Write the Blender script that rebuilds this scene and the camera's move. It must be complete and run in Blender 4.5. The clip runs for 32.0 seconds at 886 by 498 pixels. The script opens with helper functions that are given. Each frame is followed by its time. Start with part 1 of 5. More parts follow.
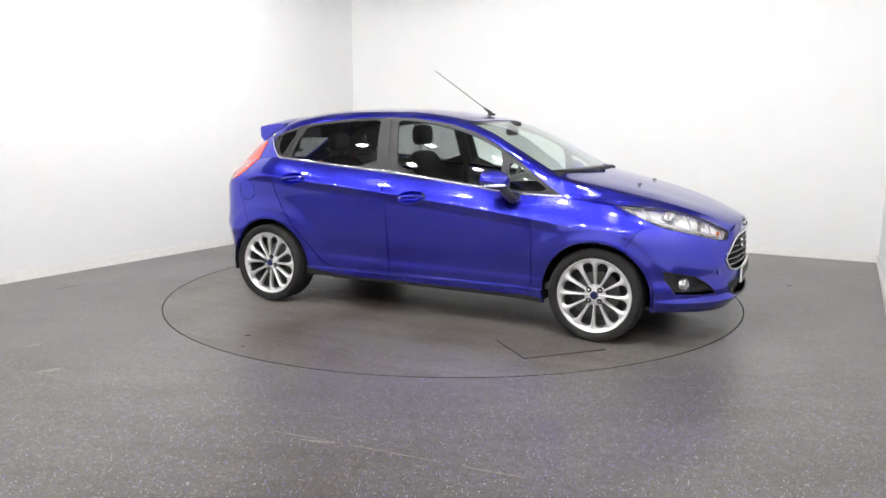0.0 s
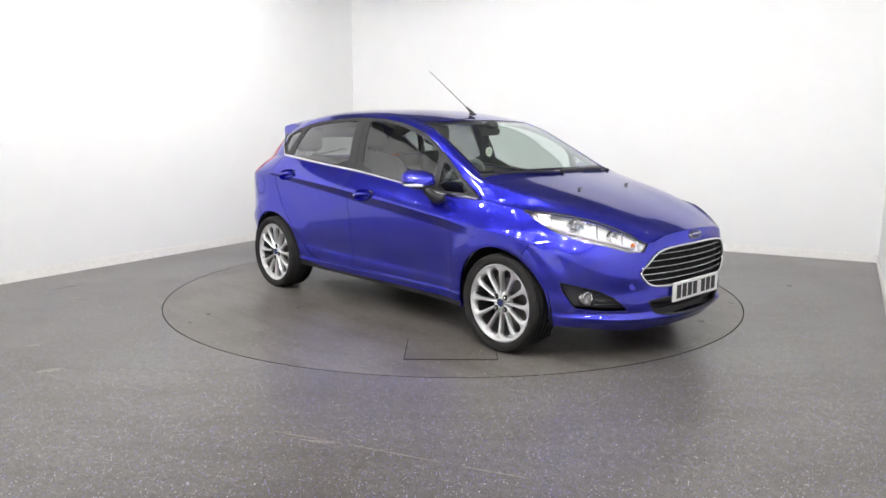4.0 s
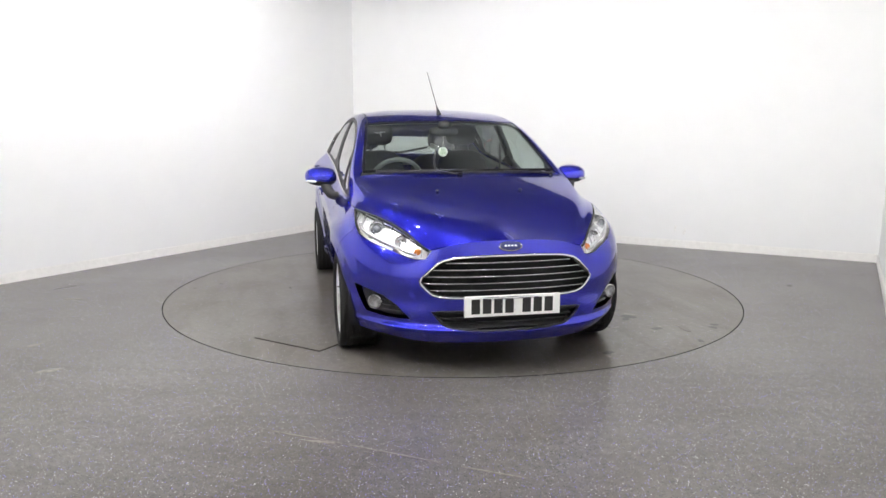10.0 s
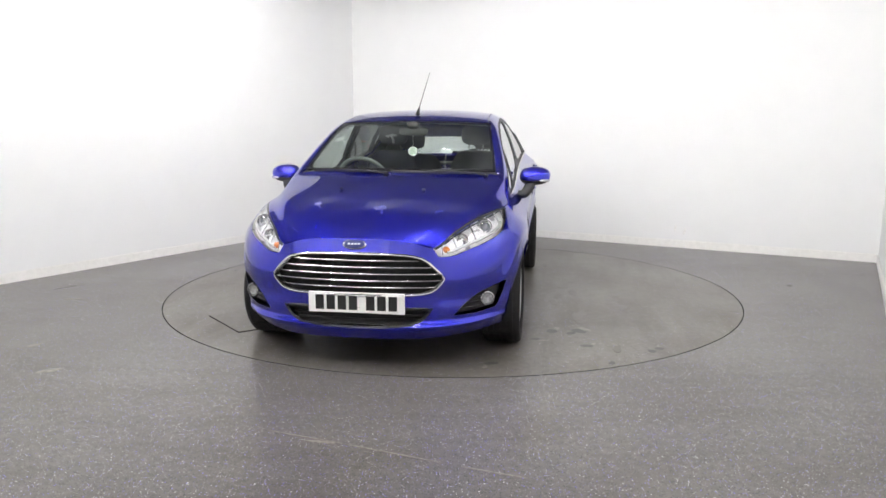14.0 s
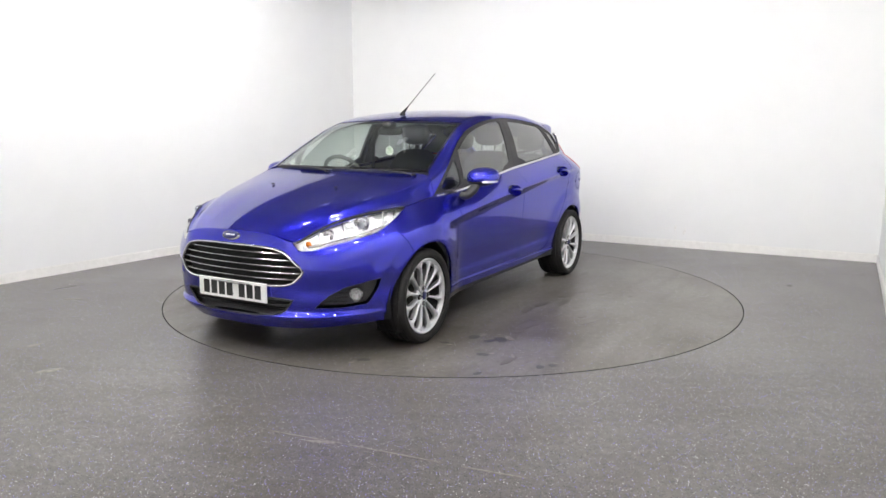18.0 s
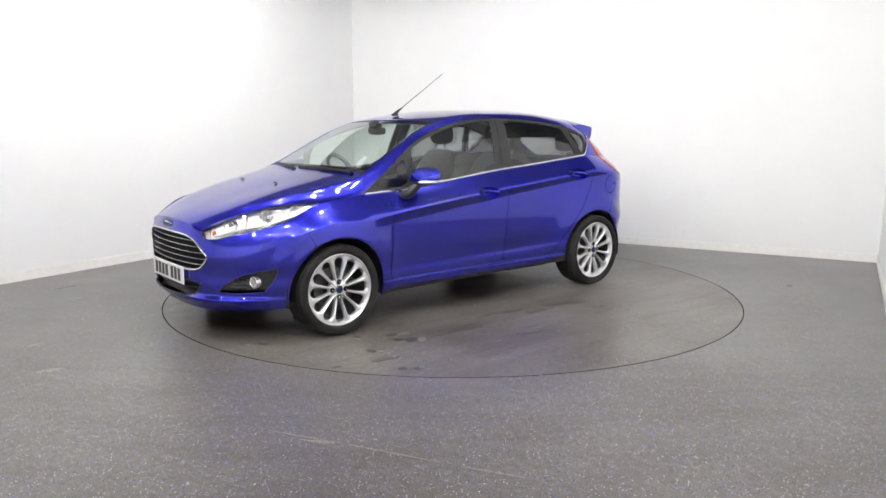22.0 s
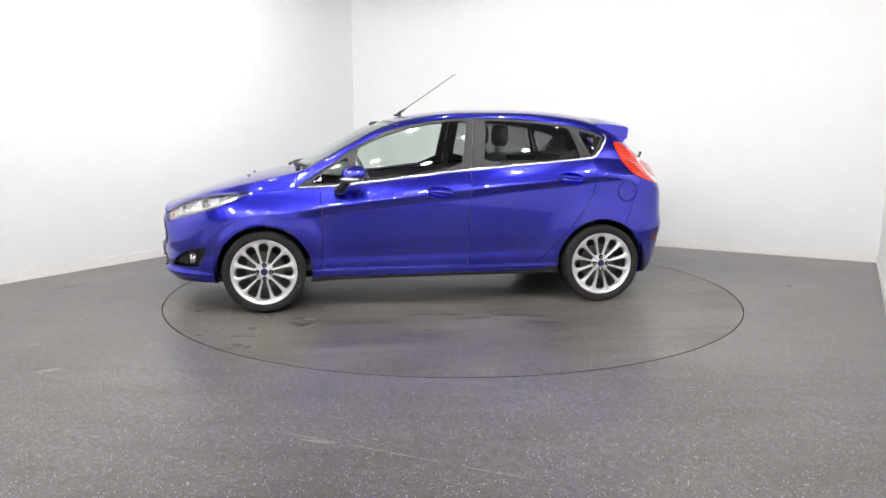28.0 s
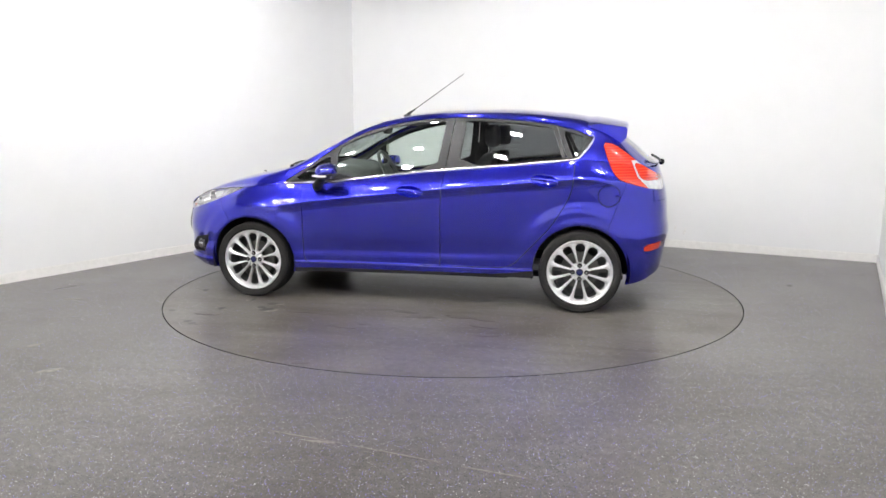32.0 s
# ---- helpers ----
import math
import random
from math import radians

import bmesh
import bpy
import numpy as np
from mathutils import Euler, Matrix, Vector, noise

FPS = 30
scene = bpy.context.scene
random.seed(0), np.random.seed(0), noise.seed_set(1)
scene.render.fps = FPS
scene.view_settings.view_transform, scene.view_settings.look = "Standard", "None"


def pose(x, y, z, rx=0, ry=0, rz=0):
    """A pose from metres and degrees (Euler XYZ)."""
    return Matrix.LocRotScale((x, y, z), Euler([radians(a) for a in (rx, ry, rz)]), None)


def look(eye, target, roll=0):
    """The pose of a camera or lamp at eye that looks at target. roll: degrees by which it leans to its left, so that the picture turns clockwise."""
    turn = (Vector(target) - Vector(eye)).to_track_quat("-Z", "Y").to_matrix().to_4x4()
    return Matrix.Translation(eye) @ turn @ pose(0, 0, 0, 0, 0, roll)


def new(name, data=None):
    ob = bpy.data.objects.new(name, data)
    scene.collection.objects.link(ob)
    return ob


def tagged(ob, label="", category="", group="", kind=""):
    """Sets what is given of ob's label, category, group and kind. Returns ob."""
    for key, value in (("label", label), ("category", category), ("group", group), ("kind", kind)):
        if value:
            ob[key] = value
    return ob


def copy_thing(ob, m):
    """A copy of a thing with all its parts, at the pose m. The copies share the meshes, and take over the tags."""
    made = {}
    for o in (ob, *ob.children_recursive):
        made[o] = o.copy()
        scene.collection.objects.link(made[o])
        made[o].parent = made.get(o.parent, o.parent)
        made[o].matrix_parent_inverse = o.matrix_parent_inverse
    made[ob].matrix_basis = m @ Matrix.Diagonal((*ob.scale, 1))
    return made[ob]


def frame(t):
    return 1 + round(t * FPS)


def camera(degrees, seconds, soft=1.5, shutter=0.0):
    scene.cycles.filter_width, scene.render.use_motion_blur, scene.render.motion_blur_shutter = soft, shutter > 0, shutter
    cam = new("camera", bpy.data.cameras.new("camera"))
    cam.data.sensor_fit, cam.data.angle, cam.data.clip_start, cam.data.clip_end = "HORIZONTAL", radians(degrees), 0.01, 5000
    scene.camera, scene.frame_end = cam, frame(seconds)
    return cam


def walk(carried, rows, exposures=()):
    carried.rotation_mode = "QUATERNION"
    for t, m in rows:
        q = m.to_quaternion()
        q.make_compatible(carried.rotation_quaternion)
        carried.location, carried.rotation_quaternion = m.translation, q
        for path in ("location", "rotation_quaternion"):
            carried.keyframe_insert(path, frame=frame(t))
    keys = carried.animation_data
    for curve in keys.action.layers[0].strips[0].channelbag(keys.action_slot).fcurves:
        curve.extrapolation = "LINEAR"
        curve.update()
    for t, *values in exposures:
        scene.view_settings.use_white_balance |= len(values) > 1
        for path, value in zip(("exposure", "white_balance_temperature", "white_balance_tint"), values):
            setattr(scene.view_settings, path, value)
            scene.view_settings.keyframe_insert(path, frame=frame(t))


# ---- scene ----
# the camera stands still on a tripod
cam = camera(61.03, 32.0)
EYE = Vector((0.0, -6.043, 1.313))
YAW, PITCH = radians(-0.685), radians(9.299)
AIM = Vector((math.sin(YAW) * math.cos(PITCH), math.cos(YAW) * math.cos(PITCH), -math.sin(PITCH)))
STAND = look(EYE, EYE + AIM, 0.121)
walk(cam, [(0.0, STAND), (32.0, STAND)], [(0.0, 0.0), (32.0, 0.0)])

# room: floor plan turned against the camera, ceiling height
TURN = -27.90
CORNER = Vector((-1.323, 4.164, 0.0))
WIDE, DEEP, HIGH = 6.26, 12.4, 3.0
PANEL_GLOW = 395.0

# no daylight: the room is closed, the world beyond it is dark
world = bpy.data.worlds.new("world")
world.use_nodes = True
world.node_tree.nodes["Background"].inputs[0].default_value = (0.05, 0.05, 0.05, 1)
scene.world = world


# ---- materials ----
def nodes_of(name):
    m = bpy.data.materials.new(name)
    m.use_nodes = True
    t = m.node_tree
    return m, t, t.nodes["Principled BSDF"]


def ramp(t, fac, stops):
    r = t.nodes.new("ShaderNodeValToRGB")
    e = r.color_ramp.elements
    while len(e) < len(stops):
        e.new(0.5)
    for el, (p, c) in zip(e, stops):
        el.position, el.color = p, (*c, 1)
    t.links.new(fac, r.inputs[0])
    return r.outputs[0]


def noise_tex(t, scale, detail=3.0, rough=0.5, coords="Object"):
    c = t.nodes.new("ShaderNodeTexCoord")
    n = t.nodes.new("ShaderNodeTexNoise")
    n.inputs["Scale"].default_value, n.inputs["Detail"].default_value, n.inputs["Roughness"].default_value = scale, detail, rough
    t.links.new(c.outputs[coords], n.inputs["Vector"])
    return n.outputs["Fac"]


def span(t, value, lo, hi):
    r = t.nodes.new("ShaderNodeMapRange")
    r.inputs["To Min"].default_value, r.inputs["To Max"].default_value = lo, hi
    t.links.new(value, r.inputs["Value"])
    return r.outputs[0]


def bump(t, b, height, strength, distance):
    n = t.nodes.new("ShaderNodeBump")
    n.inputs["Strength"].default_value, n.inputs["Distance"].default_value = strength, distance
    t.links.new(height, n.inputs["Height"])
    t.links.new(n.outputs[0], b.inputs["Normal"])


def plain(name, color, rough=0.5, metal=0.0, grain=0.0, scale=40.0, coat=0.0, vary=0.12, distance=0.001):
    """A material with a little variation of colour and gloss, and a fine relief."""
    m, t, b = nodes_of(name)
    n = noise_tex(t, scale)
    lo, hi = [tuple(max(0, c * (1 + s * vary)) for c in color) for s in (-1, 1)]
    t.links.new(ramp(t, n, [(0.3, lo), (0.7, hi)]), b.inputs["Base Color"])
    t.links.new(span(t, noise_tex(t, scale * 0.21), rough * 0.85, min(1, rough * 1.15)), b.inputs["Roughness"])
    b.inputs["Metallic"].default_value = metal
    b.inputs["Coat Weight"].default_value = coat
    b.inputs["Coat Roughness"].default_value = 0.03
    if grain:
        bump(t, b, n, grain, distance)
    return m


def paint_material():
    m, t, b = nodes_of("metallic_blue_paint")
    flake = noise_tex(t, 900.0, 2.0)
    t.links.new(ramp(t, flake, [(0.35, (0.024, 0.026, 0.50)), (0.65, (0.038, 0.041, 0.68))]), b.inputs["Base Color"])
    b.inputs["Metallic"].default_value = 0.93
    b.inputs["Roughness"].default_value = 0.25
    b.inputs["Specular Tint"].default_value = (0.04, 0.035, 0.22, 1)
    b.inputs["Specular IOR Level"].default_value = 0.05
    b.inputs["Coat Weight"].default_value = 1.0
    b.inputs["Coat IOR"].default_value = 1.72
    b.inputs["Coat Roughness"].default_value = 0.004
    bump(t, b, flake, 0.012, 0.0004)
    return m


def glass_material(name, tint, gloss_tint=(1, 1, 1), least=0.075):
    """A thin pane: clear, with gloss that grows towards grazing view."""
    m = bpy.data.materials.new(name)
    m.use_nodes = True
    t = m.node_tree
    t.nodes.clear()
    out, mix = t.nodes.new("ShaderNodeOutputMaterial"), t.nodes.new("ShaderNodeMixShader")
    see, shine, lw = t.nodes.new("ShaderNodeBsdfTransparent"), t.nodes.new("ShaderNodeBsdfGlossy"), t.nodes.new("ShaderNodeLayerWeight")
    see.inputs["Color"].default_value = (*tint, 1)
    shine.inputs["Color"].default_value = (*gloss_tint, 1)
    shine.inputs["Roughness"].default_value = 0.01
    lw.inputs["Blend"].default_value = 0.5
    power, scale = t.nodes.new("ShaderNodeMath"), t.nodes.new("ShaderNodeMath")
    power.operation, power.inputs[1].default_value = "POWER", 3.3
    scale.operation, scale.inputs[1].default_value, scale.inputs[2].default_value = "MULTIPLY_ADD", 0.85, least
    t.links.new(lw.outputs["Facing"], power.inputs[0])
    t.links.new(power.outputs[0], scale.inputs[0])
    t.links.new(scale.outputs[0], mix.inputs[0])
    t.links.new(see.outputs[0], mix.inputs[1])
    t.links.new(shine.outputs[0], mix.inputs[2])
    t.links.new(mix.outputs[0], out.inputs[0])
    return m


def glow_material(name, color, strength):
    m = bpy.data.materials.new(name)
    m.use_nodes = True
    t = m.node_tree
    t.nodes.clear()
    out, em = t.nodes.new("ShaderNodeOutputMaterial"), t.nodes.new("ShaderNodeEmission")
    em.inputs["Color"].default_value, em.inputs["Strength"].default_value = (*color, 1), strength
    t.links.new(em.outputs[0], out.inputs[0])
    return m


def math_node(t, op, a, b):
    n = t.nodes.new("ShaderNodeMath")
    n.operation = op
    for i, v in enumerate((a, b)):
        if isinstance(v, (int, float)):
            n.inputs[i].default_value = v
        else:
            t.links.new(v, n.inputs[i])
    return n.outputs[0]


def blend(t, fac, a, b, kind="MIX"):
    n = t.nodes.new("ShaderNodeMix")
    n.data_type, n.blend_type = "RGBA", kind
    for sock, v in ((n.inputs[0], fac), (n.inputs[6], a), (n.inputs[7], b)):
        if isinstance(v, (int, float)):
            sock.default_value = v
        elif isinstance(v, tuple):
            sock.default_value = (*v, 1)
        else:
            t.links.new(v, sock)
    return n.outputs[2]


def flecks(t, scale, radius, share):
    """Scattered chips: how much of one is here, and a random number for each."""
    c = t.nodes.new("ShaderNodeTexCoord")
    v = t.nodes.new("ShaderNodeTexVoronoi")
    v.inputs["Scale"].default_value = scale
    t.links.new(c.outputs["Object"], v.inputs["Vector"])
    sep = t.nodes.new("ShaderNodeSeparateColor")
    t.links.new(v.outputs["Color"], sep.inputs[0])
    here = math_node(t, "MULTIPLY", math_node(t, "LESS_THAN", v.outputs["Distance"], radius), math_node(t, "GREATER_THAN", sep.outputs[0], 1 - share))
    return here, sep.outputs[1]


def vinyl_material(name, share, worn):
    """Dark grey safety vinyl with blue and silver glitter chips, wiped streaks, brown traffic dirt and scuffs."""
    m, t, b = nodes_of(name)
    soft = noise_tex(t, 1.3, 3.0, 0.5) if worn else noise_tex(t, 0.7, 2.0, 0.4)
    base = ramp(t, soft, [(0.33, (0.092, 0.079, 0.066)), (0.5, (0.144, 0.133, 0.120)), (0.67, (0.185, 0.175, 0.159))] if worn else [(0.32, (0.126, 0.117, 0.108)), (0.5, (0.150, 0.141, 0.134)), (0.68, (0.172, 0.162, 0.152))])
    fine = noise_tex(t, 26.0, 4.0)
    base = blend(t, 1.0, base, ramp(t, fine, [(0.3, (0.78, 0.78, 0.78)), (0.7, (1.12, 1.12, 1.12))]), "MULTIPLY")
    # long wiping streaks
    c, mp, wipe = t.nodes.new("ShaderNodeTexCoord"), t.nodes.new("ShaderNodeMapping"), t.nodes.new("ShaderNodeTexNoise")
    mp.inputs["Scale"].default_value = (0.55, 3.4, 1.0)
    mp.inputs["Rotation"].default_value = (0, 0, 0.12 if worn else -0.3)
    wipe.inputs["Scale"].default_value, wipe.inputs["Detail"].default_value, wipe.inputs["Roughness"].default_value = 1.7, 4.0, 0.55
    t.links.new(c.outputs["Object"], mp.inputs["Vector"])
    t.links.new(mp.outputs[0], wipe.inputs["Vector"])
    base = blend(t, 1.0, base, ramp(t, wipe.outputs["Fac"], [(0.32, (0.74, 0.71, 0.68)), (0.52, (1.0, 1.0, 1.0)), (0.72, (1.12, 1.11, 1.09))] if worn else [(0.30, (0.87, 0.85, 0.83)), (0.52, (1.0, 1.0, 1.0)), (0.74, (1.06, 1.05, 1.05))]), "MULTIPLY")
    # brown dirt in soft-edged patches
    dirt = ramp(t, noise_tex(t, 2.6, 2.0, 0.45), [(0.48, (0, 0, 0)), (0.80, (1, 1, 1))])
    base = blend(t, math_node(t, "MULTIPLY", dirt, 0.55 if worn else 0.25), base, (0.070, 0.052, 0.040))
    for scale, radius, part_of, stops in ((95.0, 0.23, share, [(0.0, (0.14, 0.11, 0.80)), (0.45, (0.36, 0.33, 0.86)), (0.7, (0.84, 0.83, 0.84))]),
                                          (210.0, 0.30, share * 0.6, [(0.0, (0.10, 0.085, 0.36)), (0.4, (0.26, 0.25, 0.36)), (0.7, (0.50, 0.49, 0.48))]),
                                          (150.0, 0.36, share * 0.9, [(0.0, (0.012, 0.011, 0.012)), (0.8, (0.03, 0.03, 0.04))])):
        here, kind_of = flecks(t, scale, radius, part_of)
        base = blend(t, here, base, ramp(t, kind_of, stops))
    t.links.new(base, b.inputs["Base Color"])
    # gloss: wiped patches between duller ones
    wiped = math_node(t, "ADD", math_node(t, "MULTIPLY", noise_tex(t, 1.1, 3.0, 0.5), 0.8), math_node(t, "MULTIPLY", noise_tex(t, 9.0, 3.0, 0.5), 0.2))
    r = t.nodes.new("ShaderNodeMapRange")
    for sock, v in zip(("From Min", "From Max", "To Min", "To Max"), (0.3, 0.7, 0.27, 0.34)):
        r.inputs[sock].default_value = v
    t.links.new(wiped, r.inputs["Value"])
    t.links.new(r.outputs[0], b.inputs["Roughness"])
    b.inputs["IOR"].default_value = 1.33
    bump(t, b, noise_tex(t, 160.0, 2.0), 0.14, 0.0006)
    return m


def ribbed_red():
    """Red lens with moulded horizontal ribs."""
    m, t, b = nodes_of("ribbed_red_lens")
    c, w = t.nodes.new("ShaderNodeTexCoord"), t.nodes.new("ShaderNodeTexWave")
    w.bands_direction = "Z"
    w.inputs["Scale"].default_value, w.inputs["Distortion"].default_value, w.inputs["Detail"].default_value = 17.0, 1.2, 1.0
    t.links.new(c.outputs["Object"], w.inputs["Vector"])
    t.links.new(ramp(t, w.outputs["Fac"], [(0.1, (0.50, 0.016, 0.006)), (0.6, (0.60, 0.024, 0.009)), (0.95, (0.70, 0.055, 0.02))]), b.inputs["Base Color"])
    b.inputs["Roughness"].default_value = 0.2
    b.inputs["Coat Weight"].default_value = 1.0
    bump(t, b, w.outputs["Fac"], 0.10, 0.003)
    return m


PAINT = paint_material()
WALL = plain("white_wall_paint", (0.78, 0.782, 0.785), 0.65, scale=3, vary=0.012)
CEIL = plain("grey_ceiling_paint", (0.14, 0.14, 0.143), 0.85, grain=0.1, scale=60, vary=0.1)
SKIRT = plain("white_gloss_skirting", (0.80, 0.79, 0.77), 0.35, scale=25, vary=0.04)
VINYL = vinyl_material("glitter_vinyl", 0.36, False)
DISC_VINYL = vinyl_material("worn_turntable_vinyl", 0.10, True)
JOINT = plain("black_joint", (0.006, 0.006, 0.006), 0.8)
LIGHT_FRAME = plain("white_light_frame", (0.75, 0.75, 0.75), 0.4)
GLOW = glow_material("light_diffuser", (1.0, 0.985, 0.96), PANEL_GLOW)
RECESS = plain("dark_grey_recess_plastic", (0.045, 0.045, 0.048), 0.5, grain=0.2, scale=300)
BLACK = plain("black_textured_plastic", (0.012, 0.012, 0.013), 0.5, grain=0.25, scale=300)
GLOSS = plain("gloss_black_plastic", (0.008, 0.008, 0.009), 0.12)
FRAME_GREY = plain("satin_window_frame", (0.017, 0.017, 0.019), 0.5)
CHROME = plain("bright_chrome", (0.74, 0.74, 0.75), 0.16, 1.0, vary=0.02)
ALLOY = plain("silver_alloy", (0.83, 0.83, 0.845), 0.32, 0.8, scale=60, coat=0.4, vary=0.04)
DARK_ALLOY = plain("unpainted_alloy_barrel", (0.09, 0.09, 0.092), 0.5, 0.6)
STEEL = plain("brushed_steel", (0.17, 0.165, 0.16), 0.4, 1.0, scale=120)
RUBBER = plain("tyre_rubber", (0.021, 0.020, 0.020), 0.75, grain=0.3, scale=160)
RUBBER.node_tree.nodes["Principled BSDF"].inputs["Specular IOR Level"].default_value = 0.25
LINER = plain("black_wheel_liner", (0.008, 0.008, 0.008), 0.9, grain=0.3, scale=50)
CLOTH = plain("charcoal_seat_cloth", (0.040, 0.041, 0.043), 0.92, grain=0.2, scale=140, vary=0.3)
TRIM = plain("dark_dashboard_plastic", (0.125, 0.13, 0.128), 0.55, grain=0.3, scale=260)
LINING = plain("pale_roof_lining", (0.34, 0.34, 0.33), 0.9, grain=0.2, scale=300)
RED = ribbed_red()
AMBER = plain("amber_bulb", (0.75, 0.22, 0.03), 0.2, coat=0.5)
REFLECTOR = plain("silvered_reflector", (0.95, 0.955, 0.96), 0.28, 0.5, scale=30, vary=0.08)
WHITE_LENS = plain("clear_ribbed_lens", (0.72, 0.72, 0.74), 0.12, 0.25, coat=1.0, scale=25, vary=0.15)
PLATE = plain("white_number_plate", (0.82, 0.82, 0.80), 0.3, coat=0.4, vary=0.02)
INK = plain("black_ink", (0.01, 0.01, 0.01), 0.4)
BADGE = plain("blue_badge_enamel", (0.008, 0.013, 0.10), 0.4, coat=0.3)
TAGPAPER = plain("white_card", (0.75, 0.76, 0.70), 0.7)
CLEAR = glass_material("clear_green_glass", (0.84, 0.91, 0.87), least=0.095)
SCREEN = glass_material("windscreen_glass", (0.87, 0.94, 0.90), (0.94, 1, 0.97), 0.13)
PRIVACY = glass_material("dark_privacy_glass", (0.36, 0.375, 0.38), least=0.10)
REAR_GLASS = glass_material("tinted_rear_glass", (0.62, 0.66, 0.64), least=0.09)
GREY_LENS = plain("smoked_lamp_glass", (0.36, 0.36, 0.37), 0.15, 0.3, coat=1.0, scale=60, vary=0.4)
PROJECTOR = plain("bluish_projector_glass", (0.45, 0.48, 0.54), 0.06, 0.7, coat=1.0)
MAST = plain("dark_aerial_wire", (0.06, 0.06, 0.06), 0.5)
LENS = glass_material("clear_lamp_cover", (0.985, 0.985, 0.99), least=0.05)
SMEAR = plain("grey_wall_smear", (0.765, 0.755, 0.74), 0.6, vary=0.1)
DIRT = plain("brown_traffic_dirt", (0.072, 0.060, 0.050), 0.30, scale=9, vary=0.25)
STAIN = plain("dark_floor_stain", (0.028, 0.026, 0.026), 0.35, vary=0.3)
SCUFF = plain("pale_floor_scuff", (0.225, 0.208, 0.182), 0.4, vary=0.3)


# ---- mesh helpers ----
def mesh_of(name, verts, faces, material, normals=None, smooth=True):
    me = bpy.data.meshes.new(name)
    me.from_pydata([tuple(v) for v in verts], [], [tuple(f) for f in faces])
    me.materials.append(material)
    me.polygons.foreach_set("use_smooth", [smooth] * len(me.polygons))
    me.update()
    if normals is not None:
        me.normals_split_custom_set_from_vertices([tuple(n) for n in normals])
    return me


def put(name, me, parent=None, label="", m=None):
    ob = new(name, me)
    ob.parent = parent
    if m is not None:
        ob.matrix_local = m
    if label:
        ob["label"] = label
    return ob


def part(name, bm, material, parent, label="", smooth=None, m=None):
    """Links a bmesh as one mesh object under a thing or under a part. smooth: the angle, in degrees, up to which edges are smooth."""
    if smooth is not None:
        for f in bm.faces:
            f.smooth = True
        for e in bm.edges:
            if len(e.link_faces) == 2 and e.calc_face_angle(0) > radians(smooth):
                e.smooth = False
    me = bpy.data.meshes.new(name)
    bm.to_mesh(me)
    bm.free()
    me.materials.append(material)
    return put(name, me, parent, label, m)


def box(lo, hi, bevel=0.0, segments=2):
    bm = bmesh.new()
    bmesh.ops.create_cube(bm, size=1)
    for v in bm.verts:
        v.co = Vector([lo[i] + (v.co[i] + 0.5) * (hi[i] - lo[i]) for i in range(3)])
    if bevel:
        bmesh.ops.bevel(bm, geom=bm.edges[:], offset=bevel, segments=segments, affect="EDGES", profile=0.5)
    return bm


def lathe(profile, steps=48, axis="Y"):
    """Turns a closed or open profile of (radius, along) round the axis."""
    bm = bmesh.new()
    rings = []
    for i in range(steps):
        a = 2 * math.pi * i / steps
        ring = []
        for r, h in profile:
            c, s = r * math.cos(a), r * math.sin(a)
            ring.append(bm.verts.new((c, h, s) if axis == "Y" else (c, s, h) if axis == "Z" else (h, c, s)))
        rings.append(ring)
    for i in range(steps):
        a, b = rings[i], rings[(i + 1) % steps]
        for j in range(len(profile) - 1):
            bm.faces.new((a[j], a[j + 1], b[j + 1], b[j]))
    bmesh.ops.remove_doubles(bm, verts=bm.verts[:], dist=1e-5)
    bmesh.ops.recalc_face_normals(bm, faces=bm.faces[:])
    return bm


def tube(points, radius, steps=10, closed=False, flat=1.0, caps=True):
    """A round bar along the points; radius may be a list."""
    bm = bmesh.new()
    pts = [Vector(p) for p in points]
    n = len(pts)
    rad = radius if isinstance(radius, (list, tuple)) else [radius] * n
    rings = []
    for i, p in enumerate(pts):
        a, b = (pts[i - 1], pts[(i + 1) % n]) if closed else (pts[max(i - 1, 0)], pts[min(i + 1, n - 1)])
        d = (b - a).normalized()
        up = Vector((0, 0, 1)) if abs(d.z) < 0.9 else Vector((1, 0, 0))
        x = d.cross(up).normalized()
        y = x.cross(d)
        rings.append([bm.verts.new(p + rad[i] * (x * math.cos(2 * math.pi * k / steps) + y * flat * math.sin(2 * math.pi * k / steps))) for k in range(steps)])
    for i in range(n if closed else n - 1):
        a, b = rings[i], rings[(i + 1) % n]
        for k in range(steps):
            bm.faces.new((a[k], a[(k + 1) % steps], b[(k + 1) % steps], b[k]))
    if not closed and caps:
        bm.faces.new(rings[0][::-1])
        bm.faces.new(rings[-1])
    bmesh.ops.recalc_face_normals(bm, faces=bm.faces[:])
    return bm


def slab(outline, depth, bevel=0.0):
    """A plate: outline of (a, b) in the XZ plane, depth along +Y."""
    bm = bmesh.new()
    f = bm.faces.new([bm.verts.new((a, 0, b)) for a, b in outline])
    r = bmesh.ops.extrude_face_region(bm, geom=[f])
    for v in r["geom"]:
        if isinstance(v, bmesh.types.BMVert):
            v.co.y += depth
    bmesh.ops.recalc_face_normals(bm, faces=bm.faces[:])
    if bevel:
        bmesh.ops.bevel(bm, geom=bm.edges[:], offset=bevel, segments=2, affect="EDGES", profile=0.5)
    return bm


